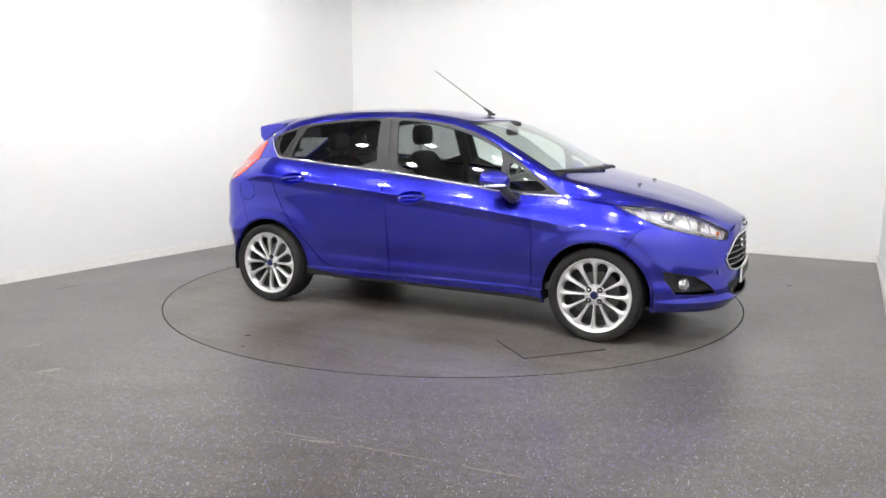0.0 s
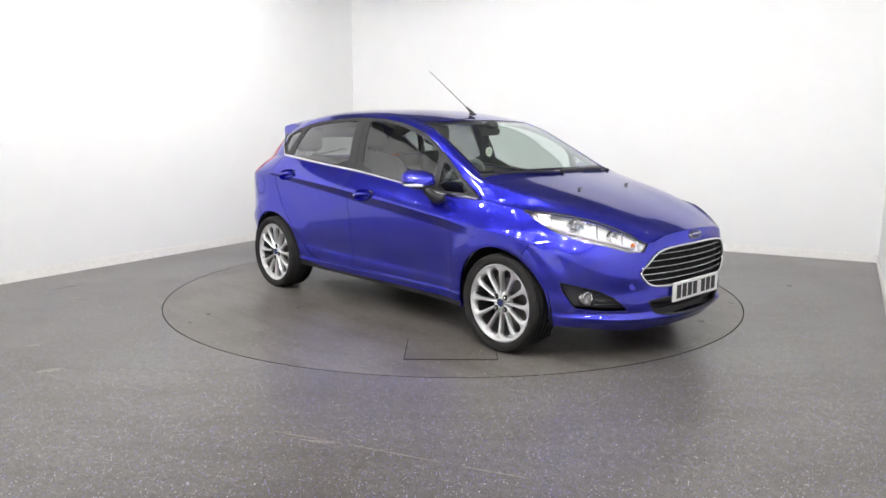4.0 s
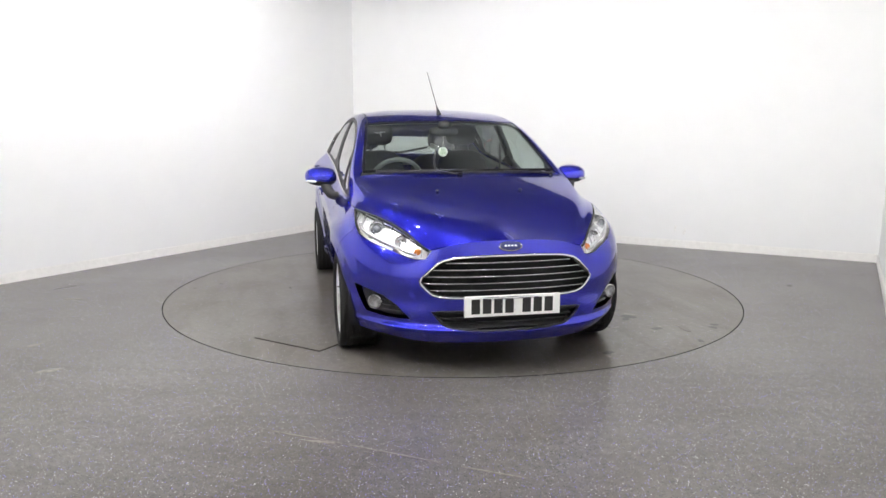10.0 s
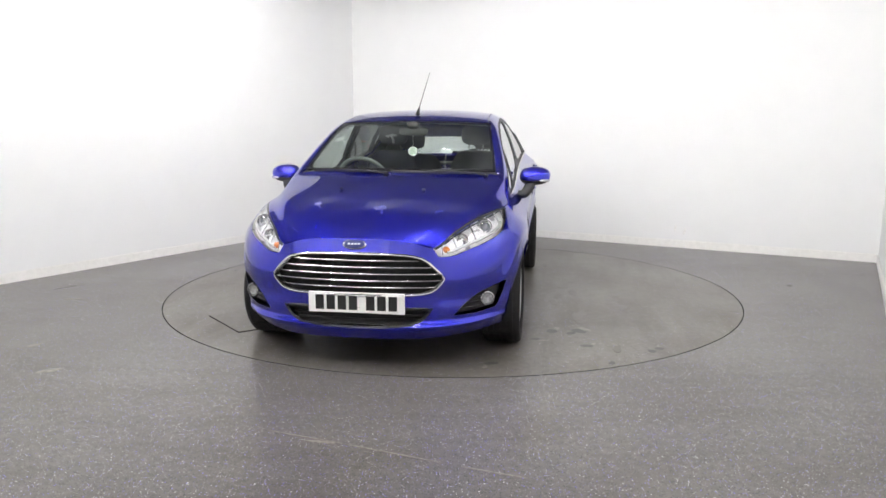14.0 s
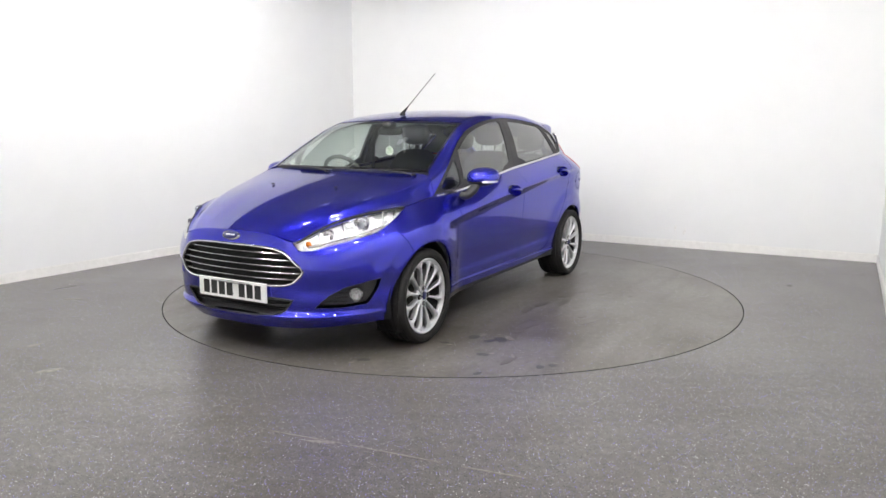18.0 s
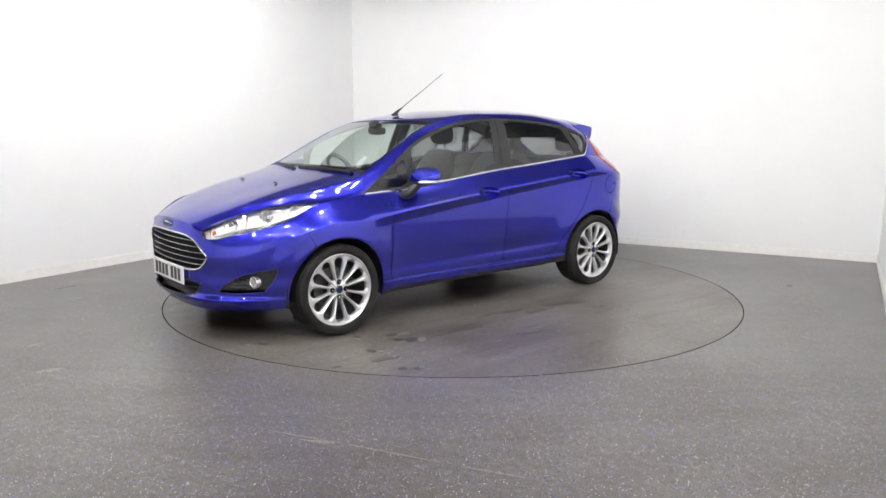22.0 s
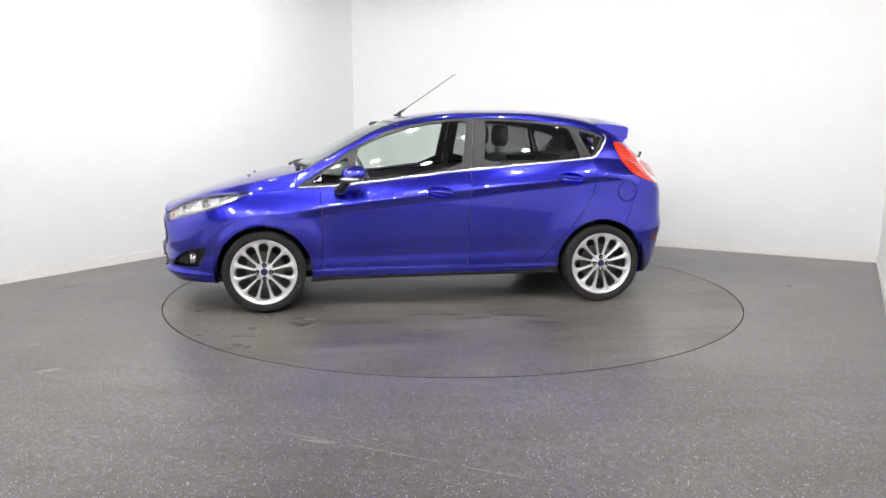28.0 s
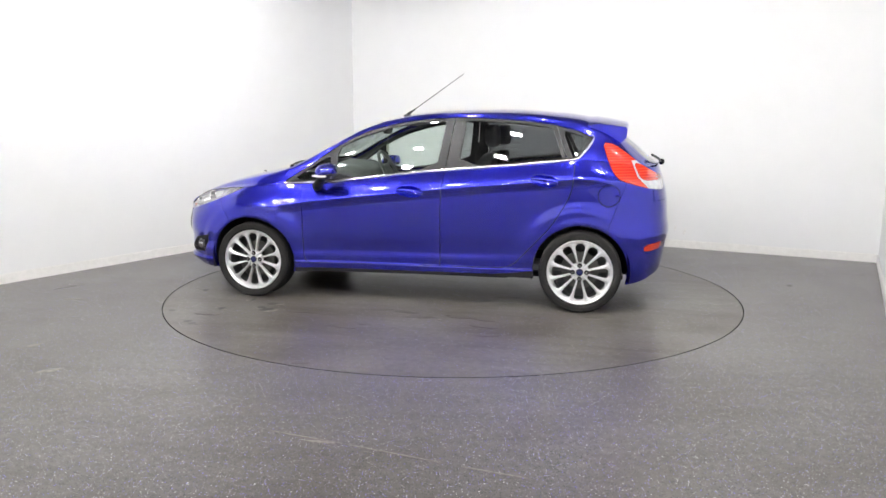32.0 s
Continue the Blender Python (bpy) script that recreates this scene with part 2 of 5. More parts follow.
def mirrored(bm, sides=(1, 1, 1)):
    for v in bm.verts:
        v.co = Vector((v.co.x * sides[0], v.co.y * sides[1], v.co.z * sides[2]))
    bmesh.ops.reverse_faces(bm, faces=bm.faces[:])
    return bm


def ball(centre, radii, power=2.0, rows=18, cols=28):
    """A rounded body; power above 2 makes it boxier."""
    bm = bmesh.new()
    e = 2.0 / power
    sg = lambda v: math.copysign(abs(v) ** e, v)
    grid = []
    for i in range(rows + 1):
        a = -math.pi / 2 + math.pi * i / rows
        grid.append([bm.verts.new((centre[0] + radii[0] * sg(math.cos(a)) * sg(math.cos(2 * math.pi * j / cols)),
                                   centre[1] + radii[1] * sg(math.cos(a)) * sg(math.sin(2 * math.pi * j / cols)),
                                   centre[2] + radii[2] * sg(math.sin(a)))) for j in range(cols)])
    for i in range(rows):
        for j in range(cols):
            bm.faces.new((grid[i][j], grid[i][(j + 1) % cols], grid[i + 1][(j + 1) % cols], grid[i + 1][j]))
    bmesh.ops.remove_doubles(bm, verts=bm.verts[:], dist=1e-5)
    bmesh.ops.recalc_face_normals(bm, faces=bm.faces[:])
    return bm


# ---- the room ----
ROOM = Matrix.Translation(CORNER) @ Matrix.Rotation(radians(TURN), 4, "Z")


def structure(name, bm, material, label, category, m=None, smooth=None):
    ob = part(name, bm, material, None, label, smooth)
    ob.matrix_world = m if m is not None else Matrix.Identity(4)
    return tagged(ob, category=category, kind="structure")


DISC_R = 2.236


def build_room():
    # the floor is one sheet with a round opening for the turntable
    bm = bmesh.new()
    angles = np.linspace(0, 2 * math.pi, 120, endpoint=False)
    loops = [[bm.verts.new((r * math.cos(a), r * math.sin(a), z)) for a in angles] for r, z in ((DISC_R, 0), (13.5, 0))]
    for p, q in zip(loops, loops[1:]):
        for i in range(120):
            j = (i + 1) % 120
            bm.faces.new((p[i], q[i], q[j], p[j]))
    global floor_sheet, back_wall
    floor_sheet = structure("floor", bm, VINYL, "dark grey vinyl floor with blue glitter flecks", "floor")
    structure("floor_pit", lathe([(0.0, -0.03), (DISC_R + 0.001, -0.03), (DISC_R + 0.001, -0.0005)], 120, "Z"), JOINT, "black bed under the turntable joint", "floor")
    a, b = CORNER, Vector((4.175, 1.253, 0))
    corners = [a, b, b + DEEP * Vector((-0.461, -0.887, 0)), a + DEEP * Vector((-0.512, -0.859, 0))]
    t, s, h = 0.12, 0.016, 0.085
    for i, name in enumerate(("wall_back", "wall_far_side", "wall_behind", "wall_side")):
        p, q = corners[i], corners[(i + 1) % 4]
        m = pose(p.x, p.y, 0, 0, 0, math.degrees(math.atan2(q.y - p.y, q.x - p.x)))
        run = (q - p).length
        ob = structure(name, box((-t, 0, 0), (run, t, HIGH)), WALL, "plain white painted studio wall", "wall", m)
        back_wall = ob if i == 0 else back_wall
        bm = box((0, -s, 0), (run - s, 0, h))
        top = [e for e in bm.edges if all(v.co.z > h - 1e-4 for v in e.verts)]
        bmesh.ops.bevel(bm, geom=top, offset=0.006, segments=2, affect="EDGES")
        structure("baseboard", bm, SKIRT, "white gloss painted skirting board", "skirting board", m)
    structure("ceiling", box((-3, -DEEP - 2, HIGH), (WIDE + 3, 1, HIGH + 0.1)), CEIL, "plain grey painted ceiling", "ceiling", ROOM)


def build_lights():
    """Floodlights on short brackets under the ceiling, on the camera's side, aimed at the white walls."""
    w = 0.135
    light = new("ceiling_floodlight")
    bm = box((-w / 2, -w / 2, 0), (w / 2, w / 2, 0.05))
    bmesh.ops.inset_individual(bm, faces=[f for f in bm.faces if f.normal.z < -0.9], thickness=0.012, depth=-0.006)
    part("frame", bm, LIGHT_FRAME, light)
    part("diffuser", box((-w / 2 + 0.013, -w / 2 + 0.013, -0.002), (w / 2 - 0.013, w / 2 - 0.013, 0.004)), GLOW, light, "glowing white diffuser")
    part("bracket", box((-0.015, w / 2 - 0.02, 0.05), (0.015, w / 2, 0.19), 0.003), LIGHT_FRAME, light)
    tagged(light, "small square white floodlight under the ceiling, lit", "floodlight", "ceiling floodlights")
    first = True
    # the last row is extra: unseen lamps added to brighten the wall behind the camera
    aims = [(-3.0, 62, 48, -28), (-4.5, 48, 60, -34), (-6.0, 30, 40, -12), (-7.5, 40, 18, -20), (-9.0, 58, 200, 160), (-10.2, 58, 200, 160)]
    for j, (y, tilt, lo, hi) in enumerate(aims):
        for i in range(6):
            turn = lo + (hi - lo) * i / 5
            x = 1.35 + 0.86 * i
            m = ROOM @ pose(x, y, HIGH - 0.16) @ pose(0, 0, 0, tilt, 0, turn)
            if first:
                light.matrix_world = m
                first = False
            else:
                copy_thing(light, m)


build_room()
build_lights()


# ---- the car's skin: a belt from nose to tail, and an upper patch over it ----
def cubic(vals):
    """A natural cubic spline through values at 0, 1, 2, ..."""
    v = np.array(vals, float)
    n = len(v)
    a = np.zeros((n, n))
    r = np.zeros(n)
    a[0, 0] = a[-1, -1] = 1
    for i in range(1, n - 1):
        a[i, i - 1:i + 2] = 1, 4, 1
        r[i] = 6 * (v[i - 1] - 2 * v[i] + v[i + 1])
    k = np.linalg.solve(a, r)

    def f(t):
        t = np.clip(np.asarray(t, float), 0, n - 1)
        i = np.minimum(t.astype(int), n - 2)
        u = t - i
        w = 1 - u
        return w * v[i] + u * v[i + 1] + ((w ** 3 - w) * k[i] + (u ** 3 - u) * k[i + 1]) / 6
    return f


def hermite(vals, keys=None):
    """A shape-keeping cubic curve, which does not overshoot, through values at 0, 1, 2, ... or at the keys."""
    v = np.array(vals, float)
    x = np.arange(len(v), dtype=float) if keys is None else np.array(keys, float)
    h = np.diff(x)
    d = np.diff(v) / h
    m = np.zeros(len(v))
    m[0], m[-1] = d[0], d[-1]
    for i in range(1, len(v) - 1):
        if d[i - 1] * d[i] > 0:
            w1, w2 = 2 * h[i] + h[i - 1], h[i] + 2 * h[i - 1]
            m[i] = (w1 + w2) / (w1 / d[i - 1] + w2 / d[i])

    def f(t):
        t = np.clip(np.asarray(t, float), x[0], x[-1])
        i = np.clip(np.searchsorted(x, t, side="right") - 1, 0, len(v) - 2)
        u = (t - x[i]) / h[i]
        return (v[i] * (1 + 2 * u) * (1 - u) ** 2 + h[i] * m[i] * u * (1 - u) ** 2 + v[i + 1] * u * u * (3 - 2 * u) + h[i] * m[i + 1] * u * u * (u - 1))
    return f


def over(x):
    """Full front and rear overhang."""
    return x + 0.022 * min(max((x - 1.5) / 0.45, 0), 1) - 0.018 * min(max((-1.45 - x) / 0.3, 0), 1)


def along(vals):
    return cubic([over(x) for x in vals])


# widest outline seen from above, nose to tail
OUT_X = along([2.014, 2.007, 1.987, 1.945, 1.865, 1.755, 1.615, 1.44, 1.2445, 1.0, 0.70, 0.30, -0.20, -0.65, -1.0, -1.2445, -1.50, -1.68, -1.79, -1.845, -1.86])
OUT_Y = cubic([0.0, 0.15, 0.302, 0.447, 0.582, 0.693, 0.775, 0.827, 0.848, 0.852, 0.850, 0.848, 0.848, 0.848, 0.850, 0.848, 0.810, 0.72, 0.56, 0.31, 0.0])
# height of the widest line, which is the shoulder crease along the doors
MID_Z = hermite([0.50, 0.50, 0.50, 0.50, 0.52, 0.56, 0.62, 0.67, 0.70, 0.728, 0.765, 0.81, 0.862, 0.905, 0.935, 0.955, 0.93, 0.85, 0.75, 0.70, 0.70])
# lower feature line
LOW_Z = hermite([0.30, 0.30, 0.30, 0.30, 0.30, 0.30, 0.32, 0.36, 0.38, 0.385, 0.39, 0.395, 0.40, 0.41, 0.42, 0.42, 0.42, 0.42, 0.42, 0.42, 0.42])
# bottom edge
BOT_X = along([1.95, 1.945, 1.925, 1.88, 1.80, 1.70, 1.58, 1.44, 1.2445, 1.0, 0.70, 0.30, -0.20, -0.65, -1.0, -1.2445, -1.49, -1.65, -1.76, -1.815, -1.83])
BOT_Y = cubic([0.0, 0.15, 0.29, 0.42, 0.54, 0.64, 0.72, 0.785, 0.80, 0.80, 0.79, 0.785, 0.785, 0.785, 0.79, 0.795, 0.765, 0.66, 0.51, 0.29, 0.0])
BOT_Z = hermite([0.19, 0.19, 0.19, 0.192, 0.197, 0.205, 0.213, 0.217, 0.215, 0.21, 0.215, 0.22, 0.225, 0.23, 0.235, 0.235, 0.205, 0.222, 0.262, 0.29, 0.295])
# top edge: bonnet edge, lamp edge, belt line, tailgate
TOP_X = along([1.985, 1.98, 1.967, 1.94, 1.83, 1.70, 1.52, 1.333, 1.2, 1.0, 0.70, 0.30, -0.20, -0.65, -1.0, -1.2445, -1.48, -1.61, -1.71, -1.77, -1.79])
TOP_Y = cubic([0.0, 0.15, 0.29, 0.41, 0.495, 0.58, 0.665, 0.732, 0.745, 0.745, 0.742, 0.735, 0.722, 0.720, 0.722, 0.718, 0.665, 0.60, 0.48, 0.27, 0.0])
TOP_Z = hermite([0.737, 0.735, 0.722, 0.69, 0.752, 0.805, 0.835, 0.848, 0.862, 0.884, 0.895, 0.94, 0.995, 1.033, 1.066, 1.085, 1.06, 1.04, 1.03, 1.03, 1.03])
# roof rail: bonnet crease, windscreen pillar, roof edge, rear pillar
RAIL_X = along([1.985, 1.98, 1.967, 1.955, 1.86, 1.74, 1.54, 1.34, 1.18, 0.97, 0.66, 0.27, -0.20, -0.65, -1.0, -1.26, -1.45, -1.58, -1.70])
RAIL_Y = cubic([0.0, 0.1, 0.2, 0.33, 0.40, 0.47, 0.56, 0.635, 0.68, 0.70, 0.655, 0.59, 0.567, 0.557, 0.552, 0.542, 0.52, 0.49, 0.44])
RAIL_Z = hermite([0.737, 0.735, 0.722, 0.712, 0.77, 0.825, 0.885, 0.917, 0.945, 0.997, 1.160, 1.342, 1.407, 1.405, 1.377, 1.328, 1.24, 1.13, 1.035])
# centre line
MID_X = along([1.985, 1.985, 1.985, 1.985, 1.90, 1.77, 1.55, 1.37, 1.24, 1.09, 0.78, 0.36, -0.20, -0.65, -1.0, -1.28, -1.51, -1.65, -1.79])
TOP_C = hermite([0.737, 0.737, 0.737, 0.737, 0.775, 0.825, 0.902, 0.952, 0.979, 1.008, 1.165, 1.362, 1.445, 1.452, 1.433, 1.398, 1.28, 1.16, 1.035])
WHEELS_X = (1.2445, -1.2445)
AXLE_Z = 0.296


def belt_point(t, v):
    """v: 0 bottom, 1 lower feature, 2 shoulder, 3 top. Arrays in, x y z out, with no shape from the features yet."""
    zb, zl, zm, zt = BOT_Z(t), LOW_Z(t), MID_Z(t), TOP_Z(t)
    z = np.where(v < 1, zb + (zl - zb) * v, np.where(v < 2, zl + (zm - zl) * (v - 1), zm + (zt - zm) * (v - 2)))
    up = np.clip((z - zm) / (zt - zm), 0, 1)
    down = np.clip((zm - z) / (zm - zb), 0, 1)
    side = np.clip((t - 6.5) / 2.5, 0, 1) * np.clip((17.5 - t) / 2, 0, 1)
    p = 1.9 - 0.55 * side
    low = 3.2 - 1.55 * side
    x = OUT_X(t) + (TOP_X(t) - OUT_X(t)) * up ** p + (BOT_X(t) - OUT_X(t)) * down ** low
    y = OUT_Y(t) + (TOP_Y(t) - OUT_Y(t)) * up ** p + (BOT_Y(t) - OUT_Y(t)) * down ** low
    e = 0.01
    tx, ty = OUT_X(t + e) - OUT_X(t - e), OUT_Y(t + e) - OUT_Y(t - e)
    ln = np.hypot(tx, ty)
    nx, ny = ty / ln, -tx / ln
    d = np.zeros_like(x)
    # undercut below the shoulder crease
    env = np.clip((t - 8.7) / 1.2, 0, 1) * np.clip((16.0 - t) / 1.2, 0, 1)
    below = np.maximum(zm - z, 0)
    deep = 0.058 - 0.022 * np.clip((t - 10) / 5, 0, 1)
    d -= 0.60 * deep * env * np.where(below < deep, below / deep, np.exp(-(np.maximum(below - deep, 0) / 1.3) ** 2))
    # hollow along the bottom of the doors
    env = np.clip((t - 8.8) / 1.0, 0, 1) * np.clip((14.2 - t) / 1.5, 0, 1)
    hollow = np.where(z > zl, np.exp(-((z - zl) / 0.075) ** 2), np.exp(-((z - zl) / 0.035) ** 2))
    d -= 0.007 * env * hollow
    # the sill stands a little proud of the doors
    env = np.clip((t - 9.0) / 0.4, 0, 1) * np.clip((14.3 - t) / 0.4, 0, 1)
    q = np.clip((0.302 - z) / 0.012, 0, 1)
    d += 0.006 * env * q * q * (3 - 2 * q)
    # lip round the front bumper
    env = np.clip((6.8 - t) / 2.6, 0, 1)
    d += 0.030 * env * np.where(z > 0.268, np.exp(-((z - 0.268) / 0.020) ** 2), np.exp(-((z - 0.268) / 0.05) ** 2))
    # line below the lamps, wrapping the bumper corner
    env = np.clip((t - 2.2) / 1.0, 0, 1) * np.clip((7.0 - t) / 1.0, 0, 1)
    d -= 0.012 * env * np.exp(-((z - 0.42) / 0.06) ** 2)
    # wheel arch lips and flares
    for wx in WHEELS_X:
        r = np.hypot(x - wx, z - AXLE_Z)
        q = np.clip((r - 0.425) / 0.075, 0, 1)
        d += (0.006 * np.exp(-((r - 0.345) / 0.035) ** 2) + 0.013 * (1 - q * q * (3 - 2 * q))) * (np.abs(x - wx) < 0.55)
    # ledge of the rear bumper
    env = np.clip((t - 15.8) / 0.8, 0, 1)
    d += 0.018 * env * np.exp(-((z - 0.56) / 0.07) ** 2)
    y = np.where((t <= 0) | (t >= 20), 0.0, y + ny * d)
    return np.stack([x + nx * d, y, z], -1)


def upper_point(t, v):
    """v: 0 top of the belt, 1 roof rail, 2 centre line."""
    ex, ey, ez = TOP_X(t), TOP_Y(t), TOP_Z(t)
    gx, gy, gz = RAIL_X(t), RAIL_Y(t), RAIL_Z(t)
    cx, cz = MID_X(t), TOP_C(t)
    a = np.clip(v, 0, 1)
    cabin = np.clip((t - 9.0) / 1.0, 0, 1) * np.clip((17.5 - t) / 1.0, 0, 1)
    swell = np.sin(np.pi * a) * (0.014 * cabin)
    x1, y1, z1 = ex + (gx - ex) * a, ey + (gy - ey) * a + swell, ez + (gz - ez) * a + swell * 0.3
    b = np.clip(v - 1, 0, 1)
    q = 1 - b
    roof = np.clip((t - 10.5) / 1.5, 0, 1)
    x2 = gx + (cx - gx) * (1 - q ** 2)
    z2 = gz + (cz - gz) * (1 - q ** (2.0 + 0.6 * roof))
    # raised shoulders of the bonnet
    bonnet = np.clip((t - 3.2) / 2.5, 0, 1) * np.clip((9.0 - t) / 2.0, 0, 1)
    z2 = z2 + bonnet * 0.007 * np.exp(-((q - 0.70) / 0.16) ** 2)
    y2 = gy * q
    return np.where((v <= 1)[..., None], np.stack([x1, y1, z1], -1), np.stack([x2, y2, z2], -1))


def grid_of(fn, ts, vs, blur=None, even=0, calm=None):
    t, v = np.meshgrid(ts, vs, indexing="ij")
    p = fn(t, v)
    for _ in range(even):
        s = p.copy()
        s[1:-1] = 0.25 * p[:-2] + 0.5 * p[1:-1] + 0.25 * p[2:]
        p = s
    if calm:
        stop, first, times = calm
        rows = int(np.searchsorted(ts, stop))
        fade = np.clip((stop - np.asarray(ts)[1:rows]) / 0.8, 0, 1)[:, None, None]
        wide = fade * np.clip(np.arange(len(vs)) / first, 0, 1)[None, :, None]
        for k in range(times):
            s = p.copy()
            s[1:rows] += wide * (0.25 * p[:rows - 1] + 0.5 * p[1:rows] + 0.25 * p[2:rows + 1] - p[1:rows])
            if k % 30 == 0:
                mid = p[1:rows, first:-1]
                s[1:rows, first:-1] += fade * 0.5 * (0.5 * p[1:rows, first - 1:-2] + 0.5 * p[1:rows, first + 1:] - mid)
            p = s
    if blur:
        row, reach, times = blur
        for _ in range(times):
            s = p.copy()
            lo, hi = row - reach, row + reach + 1
            s[:, lo:hi] = 0.25 * p[:, lo - 1:hi - 1] + 0.5 * p[:, lo:hi] + 0.25 * p[:, lo + 1:hi + 1]
            p = s
    du = np.gradient(p, axis=0)
    dv = np.gradient(p, axis=1)
    n = np.cross(du, dv)
    n /= np.maximum(np.linalg.norm(n, axis=-1, keepdims=True), 1e-9)
    return t, v, p, n


def faces_of(t, v, p, n, patch):
    """Faces as lists of corners (x, y, z, t, v, nx, ny, nz)."""
    full = np.concatenate([p, t[..., None], v[..., None], n], -1)
    out = []
    for i in range(p.shape[0] - 1):
        for j in range(p.shape[1] - 1):
            out.append((patch, [full[i, j], full[i + 1, j], full[i + 1, j + 1], full[i, j + 1]]))
    return out


AXES = {"xz": (0, 2), "yz": (1, 2), "xy": (0, 1), "tz": (3, 2), "tv": (3, 4)}


def inside(poly, a, b):
    hit = False
    n = len(poly)
    for i in range(n):
        x1, y1 = poly[i]
        x2, y2 = poly[i - 1]
        if (y1 > b) != (y2 > b) and a < (x2 - x1) * (b - y1) / (y2 - y1) + x1:
            hit = not hit
    return hit


def cut(faces, axes, poly, only=None, test=None):
    """Splits the faces along the outline, and gives those inside and those outside."""
    ia, ib = AXES[axes]
    poly = [(float(a), float(b)) for a, b in poly]
    n = len(poly)
    box_a = (min(q[0] for q in poly), max(q[0] for q in poly))
    box_b = (min(q[1] for q in poly), max(q[1] for q in poly))
    ins, outs = [], []
    for patch, f in faces:
        aa, bb = [c[ia] for c in f], [c[ib] for c in f]
        if (only and patch != only) or max(aa) < box_a[0] or min(aa) > box_a[1] or max(bb) < box_b[0] or min(bb) > box_b[1] or (test and not test(f[0])):
            outs.append((patch, f))
            continue
        la, ha, lb, hb = min(aa) - 1e-6, max(aa) + 1e-6, min(bb) - 1e-6, max(bb) + 1e-6
        pieces = [f]
        for i in range(n):
            (a1, b1), (a2, b2) = poly[i - 1], poly[i]
            if max(a1, a2) < la or min(a1, a2) > ha or max(b1, b2) < lb or min(b1, b2) > hb:
                continue
            na, nb = b2 - b1, a1 - a2
            ln = math.hypot(na, nb)
            if ln < 1e-9:
                continue
            na, nb = na / ln, nb / ln
            nxt = []
            for q in pieces:
                d = [(c[ia] - a1) * na + (c[ib] - b1) * nb for c in q]
                if min(d) > -1e-7 or max(d) < 1e-7:
                    nxt.append(q)
                    continue
                pos, neg = [], []
                for k in range(len(q)):
                    c0, c1, d0, d1 = q[k - 1], q[k], d[k - 1], d[k]
                    if (d0 > 0) != (d1 > 0):
                        m = c0 + (c1 - c0) * (d0 / (d0 - d1))
                        pos.append(m)
                        neg.append(m)
                    (pos if d1 > 0 else neg).append(c1)
                nxt += [pos, neg]
            pieces = nxt
        for q in pieces:
            if len(q) < 3:
                continue
            ca, cb = sum(c[ia] for c in q) / len(q), sum(c[ib] for c in q) / len(q)
            (ins if inside(poly, ca, cb) else outs).append((patch, q))
    return ins, outs


def weld(faces, sides):
    """Vertices, normals and faces of the pieces, on the sides given: 1 left, -1 right, or both in one mesh."""
    verts, norms, index, out = [], [], {}, []
    for s in sides:
        for _, f in faces:
            ids = []
            for c in f:
                key = (round(c[0] * 5000), round(c[1] * s * 5000), round(c[2] * 5000))
                if key not in index:
                    index[key] = len(verts)
                    verts.append(np.array((c[0], c[1] * s, c[2])))
                    norms.append(np.array((c[5], c[6] * s, c[7])))
                else:
                    norms[index[key]] = norms[index[key]] + np.array((c[5], c[6] * s, c[7]))
                i = index[key]
                if not ids or (ids[-1] != i and ids[0] != i):
                    ids.append(i)
            if len(ids) >= 3:
                out.append(ids if s > 0 else ids[::-1])
    norms = [n / max(np.linalg.norm(n), 1e-9) for n in norms]
    return verts, norms, out


def panel(name, faces, sides, material, parent, label="", gap=0.0024, depth=0.016, sink=0.0, lift=0.0, me_only=False):
    """A body panel: its skin, drawn in at the joints, with edges folded inwards."""
    verts, norms, polys = weld(faces, sides)
    count = {}
    for f in polys:
        for i in range(len(f)):
            a, b = f[i - 1], f[i]
            count[(min(a, b), max(a, b))] = count.get((min(a, b), max(a, b)), 0) + 1
    push = {}
    rim = []
    for f in polys:
        mid = sum(verts[i] for i in f) / len(f)
        for i in range(len(f)):
            a, b = f[i - 1], f[i]
            if count[(min(a, b), max(a, b))] == 1:
                rim.append((a, b))
                d = verts[b] - verts[a]
                w = np.cross(norms[a] + norms[b], d)
                ln = np.linalg.norm(w)
                if ln < 1e-12:
                    continue
                w = w / ln
                if np.dot(w, mid - verts[a]) < 0:
                    w = -w
                for k in (a, b):
                    push.setdefault(k, []).append(w)
    inward = {}
    for k, ws in push.items():
        s = sum(ws)
        inward[k] = s / max(np.linalg.norm(s), 1e-9)
    pts = [v + n * (lift - sink) for v, n in zip(verts, norms)]
    for k, w in inward.items():
        pts[k] = pts[k] + w * gap
    nn = list(norms)
    top, low = {}, {}
    for k, w in inward.items():
        top[k] = len(pts)
        pts.append(pts[k].copy())
        nn.append(-w)
        low[k] = len(pts)
        pts.append(pts[k] - norms[k] * depth)
        nn.append(-w)
    polys = [list(f) for f in polys]
    for a, b in rim:
        if a in top and b in top:
            polys.append([top[b], top[a], low[a], low[b]])
    me = mesh_of(name, pts, polys, material, nn)
    if me_only:
        return me
    return put(name, me, parent, label)


def circle(cx, cz, r, n=48):
    return [(cx + r * math.cos(2 * math.pi * i / n), cz + r * math.sin(2 * math.pi * i / n)) for i in range(n)]


def arc_points(fn, a, b, n):
    return [fn(a + (b - a) * i / (n - 1)) for i in range(n)]


